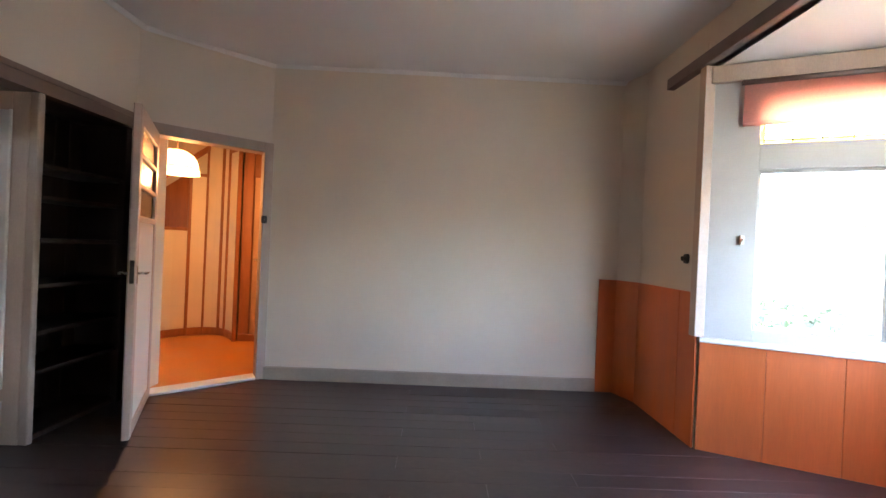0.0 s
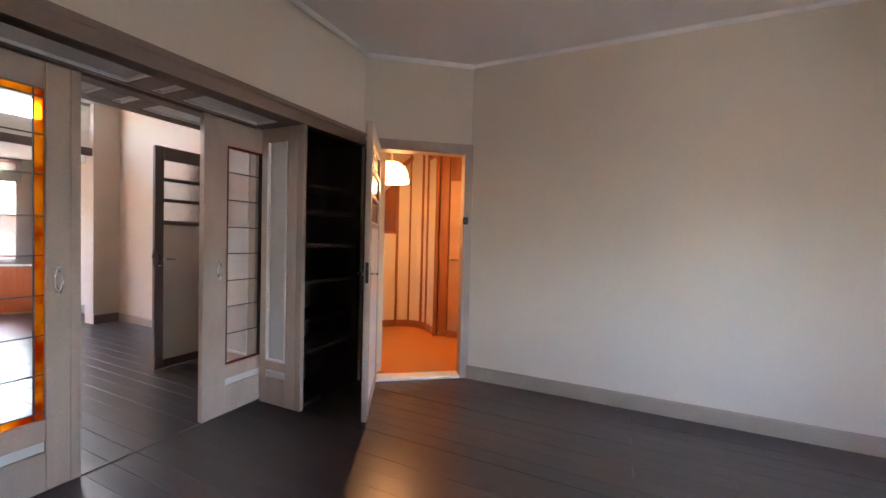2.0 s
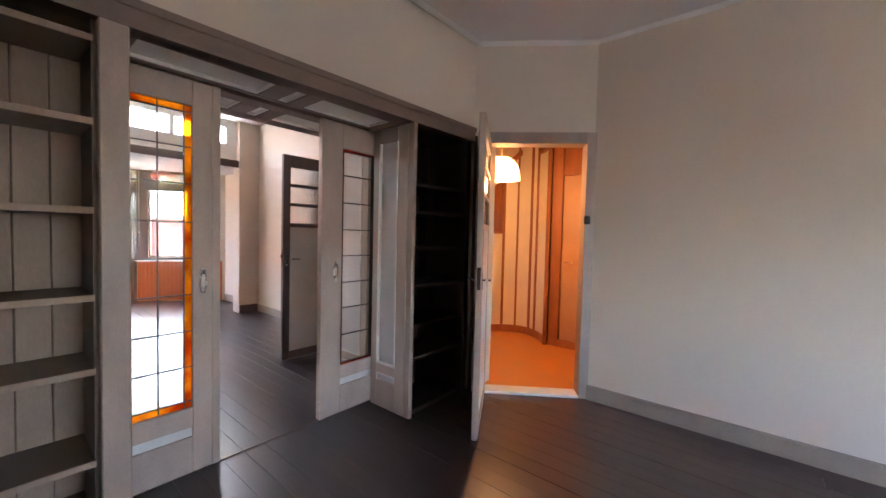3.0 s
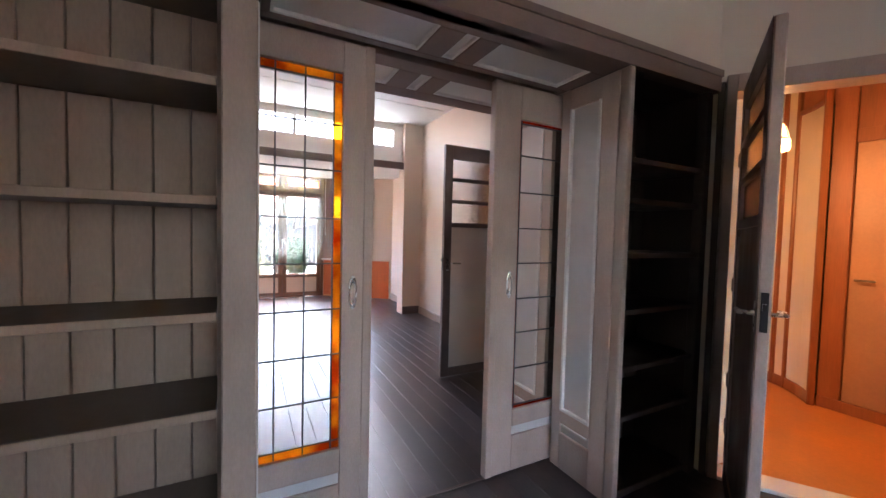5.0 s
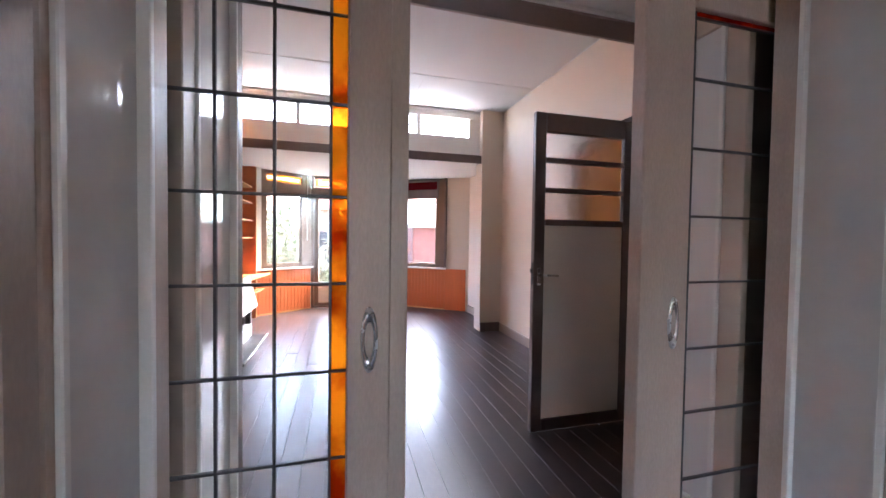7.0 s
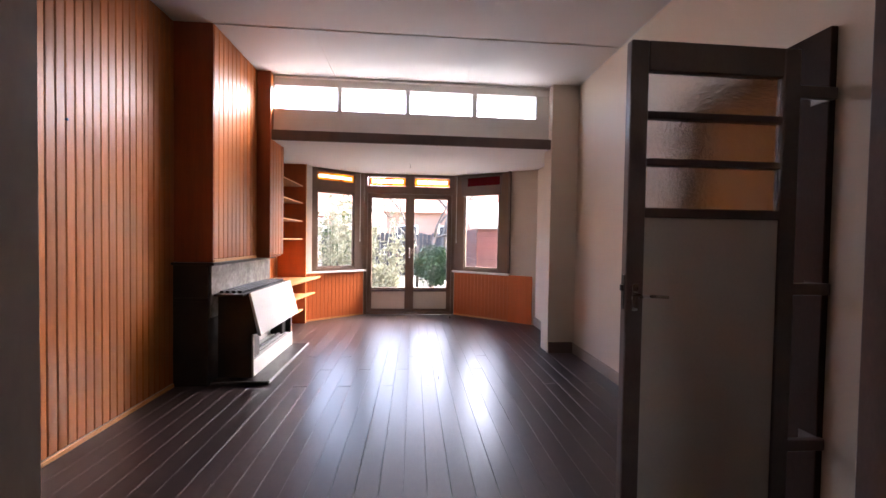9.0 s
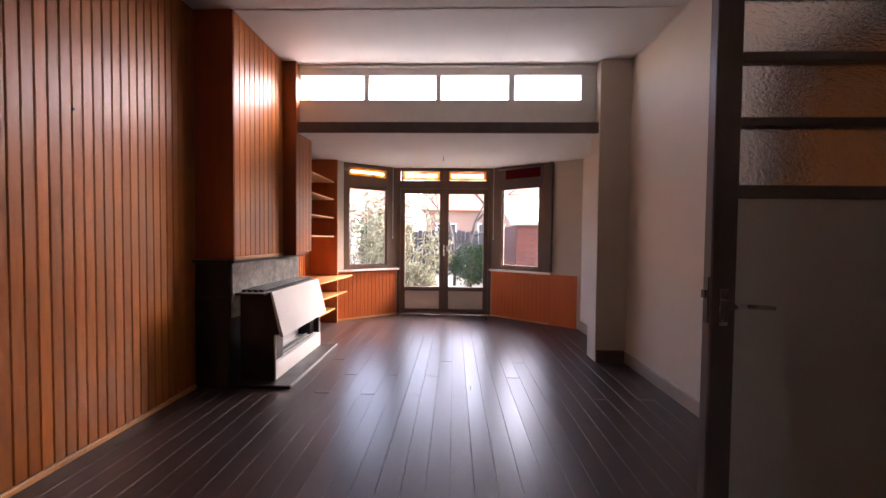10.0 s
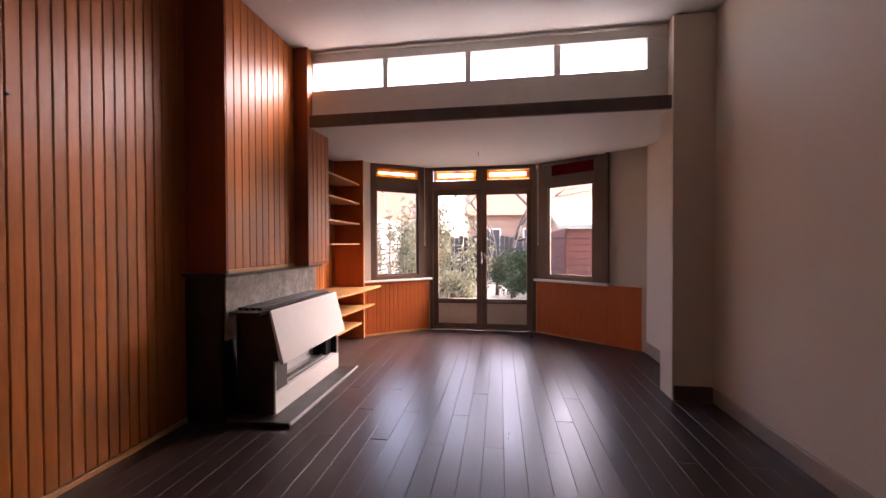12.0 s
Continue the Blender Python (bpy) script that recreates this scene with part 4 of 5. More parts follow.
sliding_door(lambda y: y, AMBER, "grey-brown sliding door with leaded glass and amber border, half open", True, (1.188, 0.357, 1.921), (0.573, 0.761, 0.952, 1.142, 1.328, 1.524, 1.711), 0.034, 1.236)
sliding_door(lambda y: 3.255 - y, REDGL, "grey-brown sliding door with leaded glass and red border, half open", False, (1.152, 0.343, 1.880), (0.561, 0.755, 0.938, 1.128, 1.314, 1.504, 1.697), 0.016, 1.20)


# ---- hinged doors ----
def hinged_door(name, p, q, label, frame_paint, back_paint, hinges):
    """A leaf from its hinge p to its free edge q: three hammered panes above a plain panel."""
    m = along(p, q)
    L = math.hypot(q[0] - p[0], q[1] - p[1])
    root = empty(name, m)
    tagged(root, label, "door")
    t, s, z0, z1 = 0.019, 0.075, 0.012, 2.045
    boxes("leaf_frame", frame_paint, [((0, -t, z0), (s, t, z1)), ((L - s, -t, z0), (L, t, z1)), ((s, -t, z0), (L - s, t, 0.09)), ((s, -t, 1.335), (L - s, t, 1.375)), ((s, -t, 1.925), (L - s, t, z1)), ((s, -t, 1.545), (L - s, t, 1.575)), ((s, -t, 1.735), (L - s, t, 1.765))], root, 0.004)
    if name == "hall_door":
        boxes("panel", back_paint, [((s, 0.0, 0.09), (L - s, 0.011, 1.335))], root, 0.002)
        # niche side overlaid in brown: the backlit face's shade put into colour
        boxes("dark_panel", BROWN, [((s, -0.011, 0.09), (L - s, -0.0005, 1.335))], root, 0.002)
        boxes("dark_facing", BROWN, [((0.002, -t - 0.003, z0), (s, -t, z1)), ((L - s, -t - 0.003, z0), (L - 0.004, -t, z1)), ((s, -t - 0.003, z0), (L - s, -t, 0.09)), ((s, -t - 0.003, 1.335), (L - s, -t, 1.375)), ((s, -t - 0.003, 1.545), (L - s, -t, 1.575)), ((s, -t - 0.003, 1.735), (L - s, -t, 1.765)), ((s, -t - 0.003, 1.925), (L - s, -t, z1))], root, 0.001)
    else:
        boxes("panel", back_paint, [((s, -0.011, 0.09), (L - s, 0.011, 1.335))], root, 0.002)
    for a, b in ((1.375, 1.545), (1.575, 1.735), (1.765, 1.925)):
        # the hall door gets the dimmed copy of the same glass
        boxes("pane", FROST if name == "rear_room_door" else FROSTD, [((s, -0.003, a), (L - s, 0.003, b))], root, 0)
    for sg in (1, -1):
        bm = bmesh.new()
        add_box(bm, (L - 0.052, sg * t, 0.955), (L - 0.026, sg * (t + 0.004), 1.065), 0.003)
        add_tube(bm, [(L - 0.039, sg * t, 1.02), (L - 0.039, sg * (t + 0.05), 1.02)], 0.008)
        add_tube(bm, [(L - 0.036, sg * (t + 0.047), 1.02), (L - 0.09, sg * (t + 0.05), 1.021), (L - 0.15, sg * (t + 0.045), 1.017)], 0.008, 0.0065)
        from_bm("handle", bm, CHROME, root, smooth=False)
    boxes("lock_plate", BLACKP, [((L - 0.001, -0.011, 0.96), (L + 0.003, 0.011, 1.10)), ((L + 0.003, -0.007, 1.035), (L + 0.012, 0.007, 1.06))], root, 0.001)
    for z in hinges:
        boxes("hinge", BROWN, [((-0.178, -0.012, z), (0.0, 0.012, z + 0.05)), ((-0.178, -0.09, z), (-0.163, -0.012, z + 0.05))] if name == "rear_room_door" else [((-0.05, -0.024, z), (0.004, 0.010, z + 0.07))], root, 0.003)
    return root


hinged_door("hall_door", (-2.325, 3.10), (-1.942, 2.434), "grey-brown door with three hammered panes, standing open before the niche", TAUPE, WHITE, (0.25, 0.50, 1.01, 1.66))
hinged_door("rear_room_door", (-4.212, 3.085), (-4.212, 2.348), "dark brown door with grey panel and hammered panes, open", BROWN, PANEL, (0.35, 1.02, 1.85))


# ---- switches ----
def switch(name, m, label):
    root = boxes(name, BLACKP, [((-0.024, 0, -0.034), (0.024, 0.022, 0.034))], None, 0.008, m)
    tagged(root, label, "switch")
    bm = bmesh.new()
    bmesh.ops.create_cone(bm, cap_ends=True, segments=16, radius1=0.017, radius2=0.013, depth=0.02, matrix=pose(0, 0.03, 0, 90))
    add_box(bm, (-0.004, 0.036, -0.014), (0.004, 0.05, 0.014), 0.002)
    from_bm("knob", bm, BLACKP, root)
    return root


switch("light_switch", MD @ Matrix.Translation((O0 - 0.045, 0.018, 1.44)), "black bakelite light switch on the door frame")
switch("light_switch", along((EX, 2.75), (EX, 3.0)) @ Matrix.Translation((0, 0, 1.255)), "black bakelite switch on the plaster by the bay")

# ---- hall ----
HC = 2.62
struct(prism("floor_hall", HALLFLOOR, [(-6.2, RY + 0.1), (-3.05, RY + 0.1), (-3.05, 3.12), (-2.45, 3.10), (-1.685, 3.64), (-1.5, 3.70), (-1.5, 5.9), (-6.2, 5.9)], -0.06, 0.006), "orange-brown linoleum hall floor")
struct(prism("ceiling_hall", CEILING, [(-6.2, RY + 0.05), (-2.25, RY + 0.05), (-1.72, 3.68), (-1.5, 3.68), (-1.5, 5.9), (-6.2, 5.9)], HC, HC + 0.1), "hall ceiling")
struct(boxes("wall_hall_south", HALLPANEL, [((PB + 0.35, 3.062, 0), (-2.425, RY + 0.08, RC))], bev=0), "wall between niche and hall")
struct(boxes("wall_hall_east", HALLPANEL, [((-1.56, NY + 0.1, 0), (-1.46, 5.9, HC))], bev=0), "cream hall wall")
struct(boxes("wall_hall_west", HALLPANEL, [((-6.3, RY + 0.1, 0), (-6.2, 5.9, HC))], bev=0), "cream hall wall")
struct(boxes("wall_hall_north", HALLPANEL, [((-6.2, 5.1, 0), (-1.5, 5.2, HC))], bev=0), "cream hall wall")
# curved stair casing of narrow panels and battens
def curve_y(x):
    return 5.06 - 1.5 * (x + 3.0) ** 2


sp = empty("stair_casing", Matrix.Translation((-2.9, 4.9, 0)))
tagged(sp, "curved stair casing of cream panels and brown battens", "stair casing")
off = Matrix.Translation((2.9, -4.9, 0))
cols = [(-3.47, -3.38, 1.33), (-3.38, -3.285, 1.33), (-3.24, -3.125, 2.03), (-3.08, -3.005, 2.60), (-3.005, -2.93, 2.60), (-2.875, -2.82, 2.60), (-2.775, -2.67, 2.34), (-2.67, -2.565, 2.34)]
for a, b, top in cols:
    m = along((b, curve_y(b)), (a, curve_y(a)))
    L = math.hypot(b - a, curve_y(b) - curve_y(a))
    boxes("panel", HALLPANEL, [((-0.014, -0.02, 0.10), (L + 0.014, 0.0, top))], sp, 0.0, off @ m)
    boxes("skirting", HALLWOOD, [((-0.02, -0.02, 0.006), (L + 0.02, 0.014, 0.10))], sp, 0.003, off @ m)
    boxes("cap", HALLWOOD, [((-0.01, -0.03, top), (L + 0.01, 0.02, top + 0.035))], sp, 0.003, off @ m)
for xa, xb, top in ((-3.285, -3.24, 2.06), (-3.125, -3.08, 2.6), (-2.93, -2.875, 2.6), (-2.82, -2.775, 2.6), (-3.51, -3.47, 1.4), (-2.565, -2.535, 2.6)):
    m = along((xb, curve_y(xb)), (xa, curve_y(xa)))
    L = math.hypot(xb - xa, curve_y(xb) - curve_y(xa))
    boxes("batten", HALLWOOD, [((0.012, -0.03, 0.006), (L - 0.012, 0.018, top))], sp, 0.006, off @ m)
boxes("header", HALLWOOD, [((-2.775, 4.99, 2.38), (-2.56, 5.03, 2.6))], sp, 0.003, off)
prism("stringer", HALLWOOD, [(-3.75, 1.72), (-2.90, 2.30), (-2.90, 2.36), (-3.75, 1.78)], 4.70, 4.74, "y", sp, off)
prism("stair_underside", HALLWOOD, [(-3.75, 1.36), (-3.285, 1.36), (-3.285, 2.10), (-3.75, 1.78)], 5.0, 5.04, "y", sp, off)
hd = boxes("hall_cupboard_door", HALLDOOR, [((-2.40, 4.84, 0.02), (-1.85, 4.87, 2.02))], None, 0.003)
tagged(hd, "tan painted cupboard door with brown frame in the hall", "door")
boxes("frame", HALLWOOD, [((-2.525, 4.80, 0.006), (-2.40, 4.92, 2.6)), ((-2.40, 4.82, 2.02), (-1.6, 4.92, 2.12)), ((-1.85, 4.82, 0.006), (-1.6, 4.92, 2.02)), ((-2.40, 4.83, 2.12), (-1.6, 4.92, 2.6)), ((-2.525, 4.79, 0.006), (-1.6, 4.82, 0.09))], hd, 0.003)
boxes("handle", CHROME, [((-2.36, 4.79, 1.0), (-2.25, 4.80, 1.015)), ((-2.36, 4.80, 1.0), (-2.35, 4.84, 1.015))], hd, 0.003)

# pendant lamp
lp = empty("pendant_lamp", Matrix.Translation((LAMP[0], LAMP[1], LAMP[2])))
tagged(lp, "glowing cream glass bell lamp shade with frilled rim", "lamp")
bm = bmesh.new()
prof = [(0.03, 0.115), (0.08, 0.105), (0.125, 0.075), (0.155, 0.03), (0.168, -0.02), (0.172, -0.045), (0.178, -0.055), (0.18, -0.10)]
N = 32
rings = []
for r, z in prof:
    rings.append([bm.verts.new(((r + (0.006 * math.cos(8 * 2 * math.pi * k / N) if z < -0.05 else 0)) * math.cos(2 * math.pi * k / N), (r + (0.006 * math.cos(8 * 2 * math.pi * k / N) if z < -0.05 else 0)) * math.sin(2 * math.pi * k / N), z)) for k in range(N)])
for A, B in zip(rings, rings[1:]):
    for k in range(N):
        bm.faces.new((A[k], A[(k + 1) % N], B[(k + 1) % N], B[k]))
bmesh.ops.solidify(bm, geom=bm.faces[:], thickness=0.004)
from_bm("shade", bm, SHADE, lp, smooth=True)
bm = bmesh.new()
for k in range(10):
    a = 2 * math.pi * k / 10
    add_tube(bm, [((r + 0.003) * math.cos(a), (r + 0.003) * math.sin(a), z) for r, z in prof[:6]], 0.0028, sides=5)
from_bm("ribs", bm, SHADERIB, lp, smooth=True)
bm = bmesh.new()
add_tube(bm, [(0.176 * math.cos(2 * math.pi * k / 24), 0.176 * math.sin(2 * math.pi * k / 24), -0.05) for k in range(25)], 0.005, sides=6)
from_bm("band", bm, SHADERIB, lp, smooth=True)
tube("cord", SHADERIB, [(0, 0, 0.115), (0, 0, HC - LAMP[2])], 0.005, lp)

# ---- outdoors ----
GZ = -0.12
struct(boxes("ground", GROUND, [((-400, -400, GZ - 0.5), (400, 400, GZ))], bev=0), "earth and grass reaching far off")


def leaves(bm, centre, radii, count, size, long=1.0, rng=None, shell=0.55):
    for _ in range(count):
        d = Vector((rng.gauss(0, 1), rng.gauss(0, 1), rng.gauss(0, 1))).normalized()
        r = shell + (1 - shell) * rng.random()
        p = Vector([centre[i] + d[i] * radii[i] * r for i in range(3)])
        u = Vector((rng.gauss(0, 1), rng.gauss(0, 1), rng.gauss(0, 1))).normalized()
        w = u.orthogonal().normalized()
        s = size * (0.6 + 0.8 * rng.random())
        a, b = u * s * long, w * s * 0.5
        bm.faces.new([bm.verts.new(p + k) for k in (-a, b, a, -b)])


def shrub(centre, radii, count, size, mat, label, long=1.0, seed=1, clumps=7):
    rng = random.Random(seed)
    root = empty("shrub", Matrix.Translation((centre[0], centre[1], GZ)))
    tagged(root, label, "shrub")
    bm = bmesh.new()
    leaves(bm, (0, 0, centre[2] - GZ), radii, count // 2, size, long, rng, 0.5)
    for _ in range(clumps):
        d = Vector((rng.gauss(0, 1), rng.gauss(0, 1), rng.gauss(0, 0.7))).normalized()
        leaves(bm, [d[i] * radii[i] * 0.75 + (0, 0, centre[2] - GZ)[i] for i in range(3)], [r * 0.45 for r in radii], count // 2 // clumps, size, long, rng, 0.3)
    from_bm("foliage", bm, mat, root)
    bm = bmesh.new()
    for _ in range(6):
        add_tube(bm, [(0, 0, 0), (rng.uniform(-0.4, 0.4) * radii[0], rng.uniform(-0.4, 0.4) * radii[1], centre[2] - GZ)], 0.018, 0.006, 5)
    from_bm("stem", bm, BARK, root)
    return root


def bamboo(x, y, n, h, spread, seed, label):
    rng = random.Random(seed)
    root = empty("bamboo", Matrix.Translation((x, y, GZ)))
    tagged(root, label, "bamboo")
    bs, bl_ = bmesh.new(), bmesh.new()
    for _ in range(n):
        p = Vector((rng.gauss(0, spread), rng.gauss(0, spread), 0))
        lean = Vector((rng.gauss(0, 0.25), rng.gauss(0, 0.25), 0))
        hh = h * (0.6 + 0.5 * rng.random())
        pts = [p, p + lean * 0.3 + Vector((0, 0, hh * 0.5)), p + lean + Vector((0, 0, hh))]
        add_tube(bs, pts, 0.010, 0.004, 5)
        for _ in range(16):
            k = 0.15 + 0.85 * rng.random()
            c = p + lean * k * k + Vector((0, 0, hh * k))
            leaves(bl_, c, (0.13, 0.13, 0.10), 4, 0.055, 1.3, rng, 0.1)
    from_bm("cane", bs, BAMBOO, root, smooth=True)
    from_bm("foliage", bl_, BAMBOO, root)
    return root


def tree(x, y, h, lean, seed, crown, label, leafy=True, r=0.11):
    rng = random.Random(seed)
    root = empty("tree", Matrix.Translation((x, y, GZ)))
    tagged(root, label, "tree")
    bm, bf = bmesh.new(), bmesh.new()
    def limb(p, d, length, rad, depth):
        pts, q = [p], p
        for _ in range(4):
            d = (d + Vector((rng.gauss(0, 0.16), rng.gauss(0, 0.16), 0.06))).normalized()
            q = q + d * length / 4
            pts.append(q)
        add_tube(bm, pts, rad, rad * 0.6, 7)
        if depth:
            for _ in range(3):
                e = (d + Vector((rng.gauss(0, 0.6), rng.gauss(0, 0.6), rng.gauss(0.15, 0.3)))).normalized()
                limb(pts[-1 - rng.randrange(2)], e, length * 0.7, rad * 0.5, depth - 1)
        elif leafy:
            leaves(bf, q, (0.5, 0.5, 0.4), 60, 0.06, 1.0, rng, 0.1)
    limb(Vector((0, 0, 0)), Vector((*lean, 1)).normalized(), h * 0.5, r, 3)
    from_bm("trunk", bm, BARK, root, smooth=True)
    if leafy:
        from_bm("foliage", bf, LEAF, root)
    return root


# rear garden
pv = struct(boxes("pavement", PAVE, [((-12.2, 0.2, GZ), (-9.05, 3.4, GZ + 0.012))], bev=0), "grey concrete garden paving")
me_ob = boxes("slab", PAVE, [((0.004, 0.004, 0), (0.496, 0.496, 0.022))], pv, 0.004)
slab_mesh = me_ob.data
bpy.data.objects.remove(me_ob)
for i in range(6):
    for j in range(6):
        o = new("slab", slab_mesh)
        o.parent = pv
        o.matrix_basis = Matrix.Translation((-12.1 + i * 0.5, 0.3 + j * 0.5, GZ + 0.008))


def fence(name, p, q, h, pitch, horizontal, mat, label, z0=GZ):
    m = along(p, q)
    L = math.hypot(q[0] - p[0], q[1] - p[1])
    root = empty(name, m)
    tagged(root, label, "fence")
    if horizontal:
        for i in range(int(h / pitch)):
            boxes("slat", mat, [((0, 0, z0 + i * pitch), (L, 0.02, z0 + (i + 0.82) * pitch))], root, 0.003)
        n = int(L / 1.8)
        boxes("post", mat, [((k * L / n, -0.06, z0), (k * L / n + 0.07, 0.0, z0 + h + 0.05)) for k in range(n + 1)], root, 0.004)
    else:
        for i in range(int(L / pitch)):
            boxes("plank", mat, [((i * pitch, 0, z0), (i * pitch + pitch - 0.012, 0.02, z0 + h - 0.03 * ((i * 7) % 3)))], root, 0.003)
        boxes("rail", mat, [((0, -0.04, z0 + 0.4), (L, 0, z0 + 0.47)), ((0, -0.04, z0 + h - 0.45), (L, 0, z0 + h - 0.38))], root, 0.003)
    return root


fence("garden_fence", (-17.0, -6.0), (-17.0, 7.0), 1.62, 0.16, False, FENCE, "dark weathered plank fence closing the garden")
fence("garden_fence", (-9.4, -1.4), (-17.0, -1.9), 2.1, 0.15, True, FENCEB, "grey horizontal slat fence along the garden")
bamboo(-11.7, 0.35, 16, 2.6, 0.35, 3, "pale green bamboo clump with thin canes")
bamboo(-12.4, -0.5, 16, 2.9, 0.35, 4, "pale green bamboo clump before the fence")
bamboo(-12.0, 1.1, 6, 2.0, 0.25, 5, "thin pale bamboo shoots")
shrub((-11.0, 0.75, 0.28), (0.45, 0.5, 0.42), 1400, 0.05, BAMBOO, "pale green grassy shrub beside the doors", 1.8, 6)
shrub((-12.6, 1.95, 0.55), (0.50, 0.46, 0.58), 5200, 0.032, LEAFD, "dark green clipped box shrub", 1.0, 7, 3)
shrub((-14.5, -0.6, 1.3), (0.8, 0.8, 1.1), 1600, 0.07, LEAF, "tall green shrub by the fence", 1.0, 8)
tree(-14.2, 2.25, 4.6, (0.0, 0.14), 11, 1.2, "bare grey fruit tree with leaning trunk", False, 0.10)
tree(-13.6, 1.6, 3.6, (0.05, 0.02), 15, 1.2, "bare thin young garden tree", False, 0.05)

tree(-13.2, 2.0, 4.0, (0.1, 0.22), 19, 1.2, "bare grey leaning fruit tree trunk", False, 0.075)

shd = empty("garden_shed", Matrix.Translation((-13.4, 4.3, GZ)))
tagged(shd, "red-brown boarded garden shed with mossy flat roof", "shed")
boxes("wall", SHED, [((-1.2, -1.2, 0), (1.2, 1.6, 1.66))], shd, 0)
for i in range(11):
    boxes("board", SHED, [((1.2, -1.2, i * 0.145), (1.222, 1.6, i * 0.145 + 0.135))], shd, 0.004)
for i in range(11):
    boxes("board", SHED, [((-1.2, -1.222, i * 0.145), (1.2, -1.2, i * 0.145 + 0.135))], shd, 0.004)
prism("roof", SHEDROOF, [(1.35, 1.66), (1.35, 1.74), (-1.4, 2.6), (-1.4, 2.5)], -1.4, 1.8, "y", shd)


def house(x, y, w, d, eaves, ridge, turn, label, storeys=2):
    root = empty("house", Matrix.Translation((x, y, GZ)) @ pose(0, 0, 0, 0, 0, turn))
    tagged(root, label, "house", "houses round the gardens")
    boxes("wall", BRICK, [((-d / 2, -w / 2, 0), (d / 2, w / 2, eaves))], root, 0)
    prism("roof", ROOF, [(-d / 2 - 0.4, eaves - 0.1), (d / 2 + 0.4, eaves - 0.1), (0.6, ridge), (-0.6, ridge)], -w / 2 - 0.3, w / 2 + 0.3, "y", root)
    n = int(w / 2.6)
    for s in range(storeys):
        for k in range(n):
            yy = -w / 2 + (k + 0.5) * w / n
            z = 0.9 + s * 2.8
            wdw = boxes("window", WHITE, [((d / 2, yy - 0.75, z), (d / 2 + 0.05, yy - 0.67, z + 1.5)), ((d / 2, yy + 0.67, z), (d / 2 + 0.05, yy + 0.75, z + 1.5)), ((d / 2, yy - 0.67, z + 1.42), (d / 2 + 0.05, yy + 0.67, z + 1.5)), ((d / 2, yy - 0.67, z), (d / 2 + 0.05, yy + 0.67, z + 0.08)), ((d / 2, yy - 0.04, z + 0.08), (d / 2 + 0.05, yy + 0.04, z + 1.42))], root, 0.004)
            boxes("pane", SLATE, [((d / 2 + 0.004, yy - 0.67, z + 0.08), (d / 2 + 0.012, yy + 0.67, z + 1.42))], wdw, 0)
    boxes("chimney", BRICK, [((-0.4, -0.4, ridge - 0.6), (0.4, 0.4, ridge + 0.9))], root, 0.01)
    return root


house(-34, 7, 15, 8, 3.4, 7.0, 0, "brick house with orange tiled roof behind the garden", 1)
house(-40, -14, 18, 8, 3.4, 7.0, 0, "brick house with orange tiled roof beyond the fence", 1)

# street side
struct(boxes("pavement", PAVE, [((5.6, -30, GZ - 0.02), (7.6, 40, GZ + 0.03))], bev=0.01), "grey pavement along the street")
struct(boxes("road", FENCE, [((7.7, -40, GZ - 0.1), (13.5, 50, GZ + 0.01))], bev=0), "grey street")
shrub((3.7, 3.9, 0.25), (0.7, 0.8, 0.55), 2600, 0.05, LEAFD, "green front garden shrub", 1.2, 21)
shrub((4.5, 5.0, 0.3), (0.7, 0.9, 0.55), 2200, 0.05, LEAFD, "green front garden shrub by the path", 1.2, 22)
shrub((4.6, 2.3, 0.2), (0.6, 0.8, 0.5), 1500, 0.05, LEAF, "green low front garden shrub", 1.2, 23)
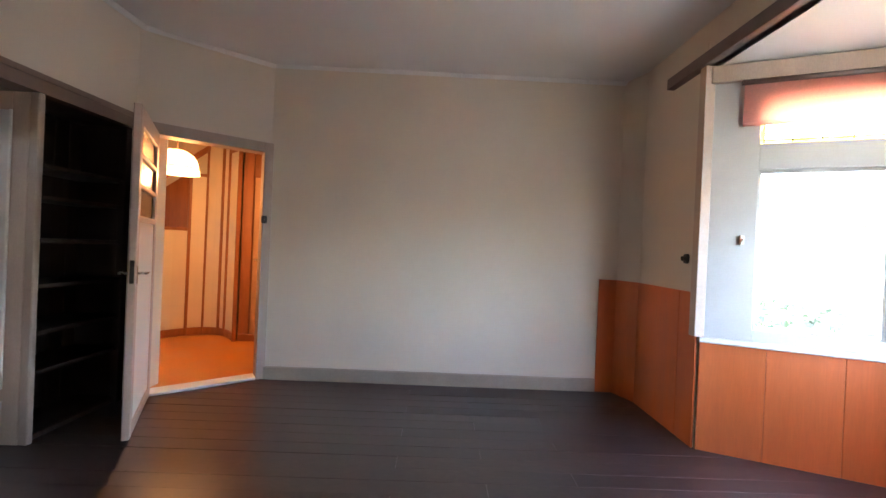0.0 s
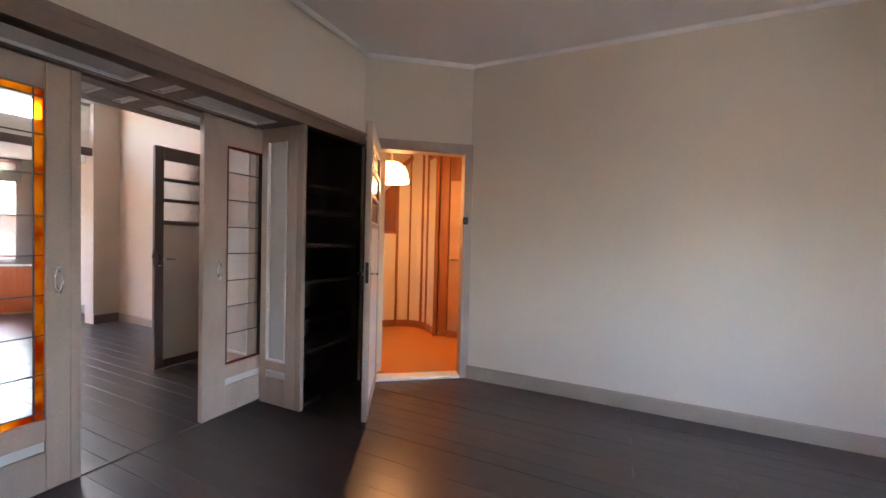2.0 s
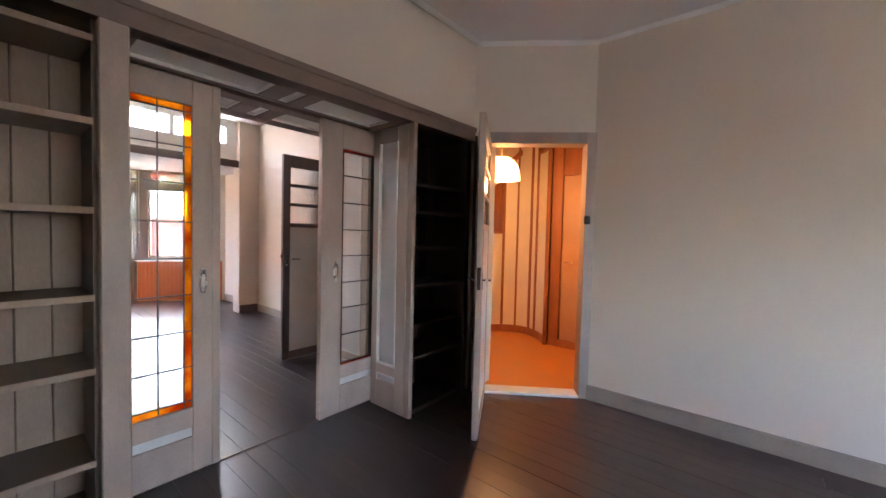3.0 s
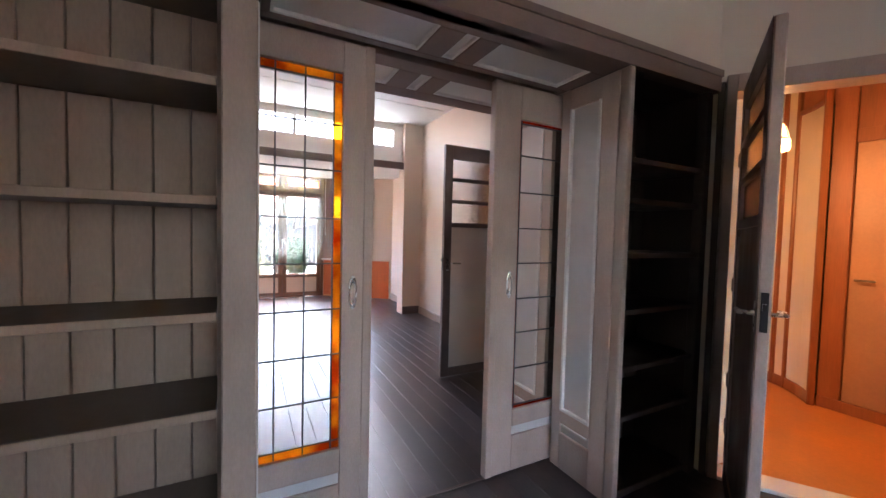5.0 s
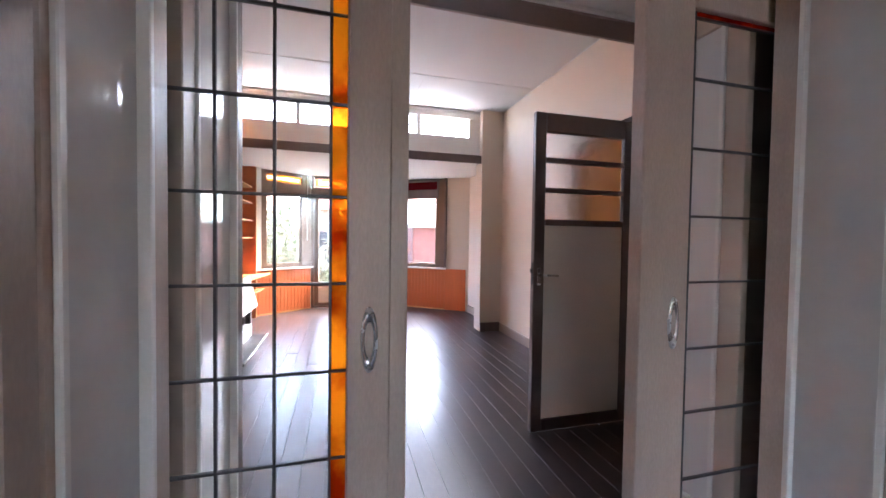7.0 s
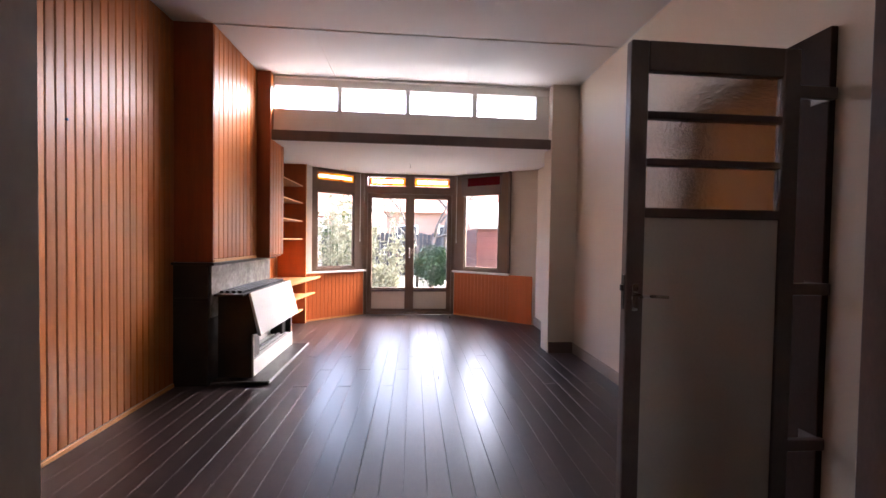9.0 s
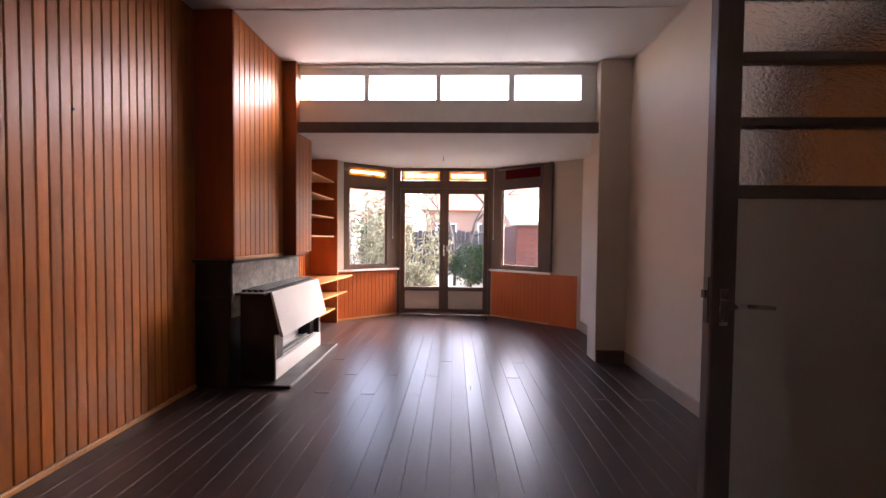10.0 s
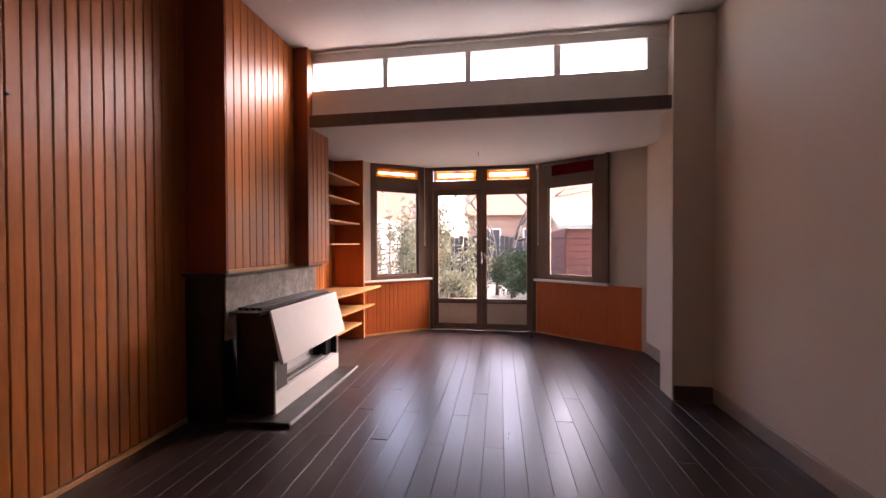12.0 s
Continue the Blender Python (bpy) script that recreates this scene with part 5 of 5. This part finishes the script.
shrub((8.9, 15.2, 0.75), (0.8, 1.6, 0.4), 1500, 0.07, LEAFD, "dark green hedge across the street", 1.0, 24)
tree(7.2, 15.8, 6.5, (0.0, 0.02), 31, 1.5, "bare street tree with grey trunk", False, 0.2)
gw = boxes("garden_wall", PAVE, [((5.2, -6, GZ), (5.4, 18, GZ + 0.55)), ((5.16, -6, GZ + 0.55), (5.44, 18, GZ + 0.61))], None, 0.008)
tagged(gw, "low pale garden wall along the street", "wall")
house(48, 40, 40, 9, 5.6, 9.0, 180, "brick terrace with tiled roof across the street", 2)

# ---- floor boards ----
PITCH = 0.118
flo = struct(boxes("floor", SUBFLOOR, [((GX - 0.05, SY, -0.06), (B1[0], RY + 0.05, -0.012)), ((PB, RY + 0.05, -0.06), (2.7, NY + 0.02, -0.012))], bev=0), "dark stained wooden board floor, worn and glossy")
rng = random.Random(5)
meshes = {}
def floor_board(x0, x1, y0, y1):
    L, W_ = round(x1 - x0, 3), round(y1 - y0, 3)
    if (L, W_) not in meshes:
        bm = bmesh.new()
        add_box(bm, (0, 0.0008, -0.014), (L - 0.001, W_ - 0.0008, 0.0), 0.0006)
        me = bpy.data.meshes.new("plank")
        bmesh.ops.recalc_face_normals(bm, faces=bm.faces)
        bm.to_mesh(me)
        bm.free()
        me.materials.append(BOARD)
        meshes[(L, W_)] = me
    o = new("plank", meshes[(L, W_)])
    o.parent = flo
    o.matrix_basis = Matrix.Translation((x0, y0, rng.uniform(-0.0012, 0.0006))) @ pose(0, 0, 0, rng.uniform(-0.5, 0.5), 0, 0)


y = 1.69 - PITCH * 19
k = 0
while y < NY:
    y1 = min(y + PITCH, NY)
    end_f = 2.6 if 0.5 < y < 2.6 else EX
    if y < RY:
        for a, b in ((GX, -5.9 - 0.4 * (k % 3)), (-5.9 - 0.4 * (k % 3), -2.88)):
            floor_board(a, b, y, y1)
    for a, b in ((-2.88 if y < 3.05 else -2.35, -0.3 + 0.5 * (k % 3)), (-0.3 + 0.5 * (k % 3), end_f)):
        floor_board(a, b, y, y1)
    y = y1
    k += 1
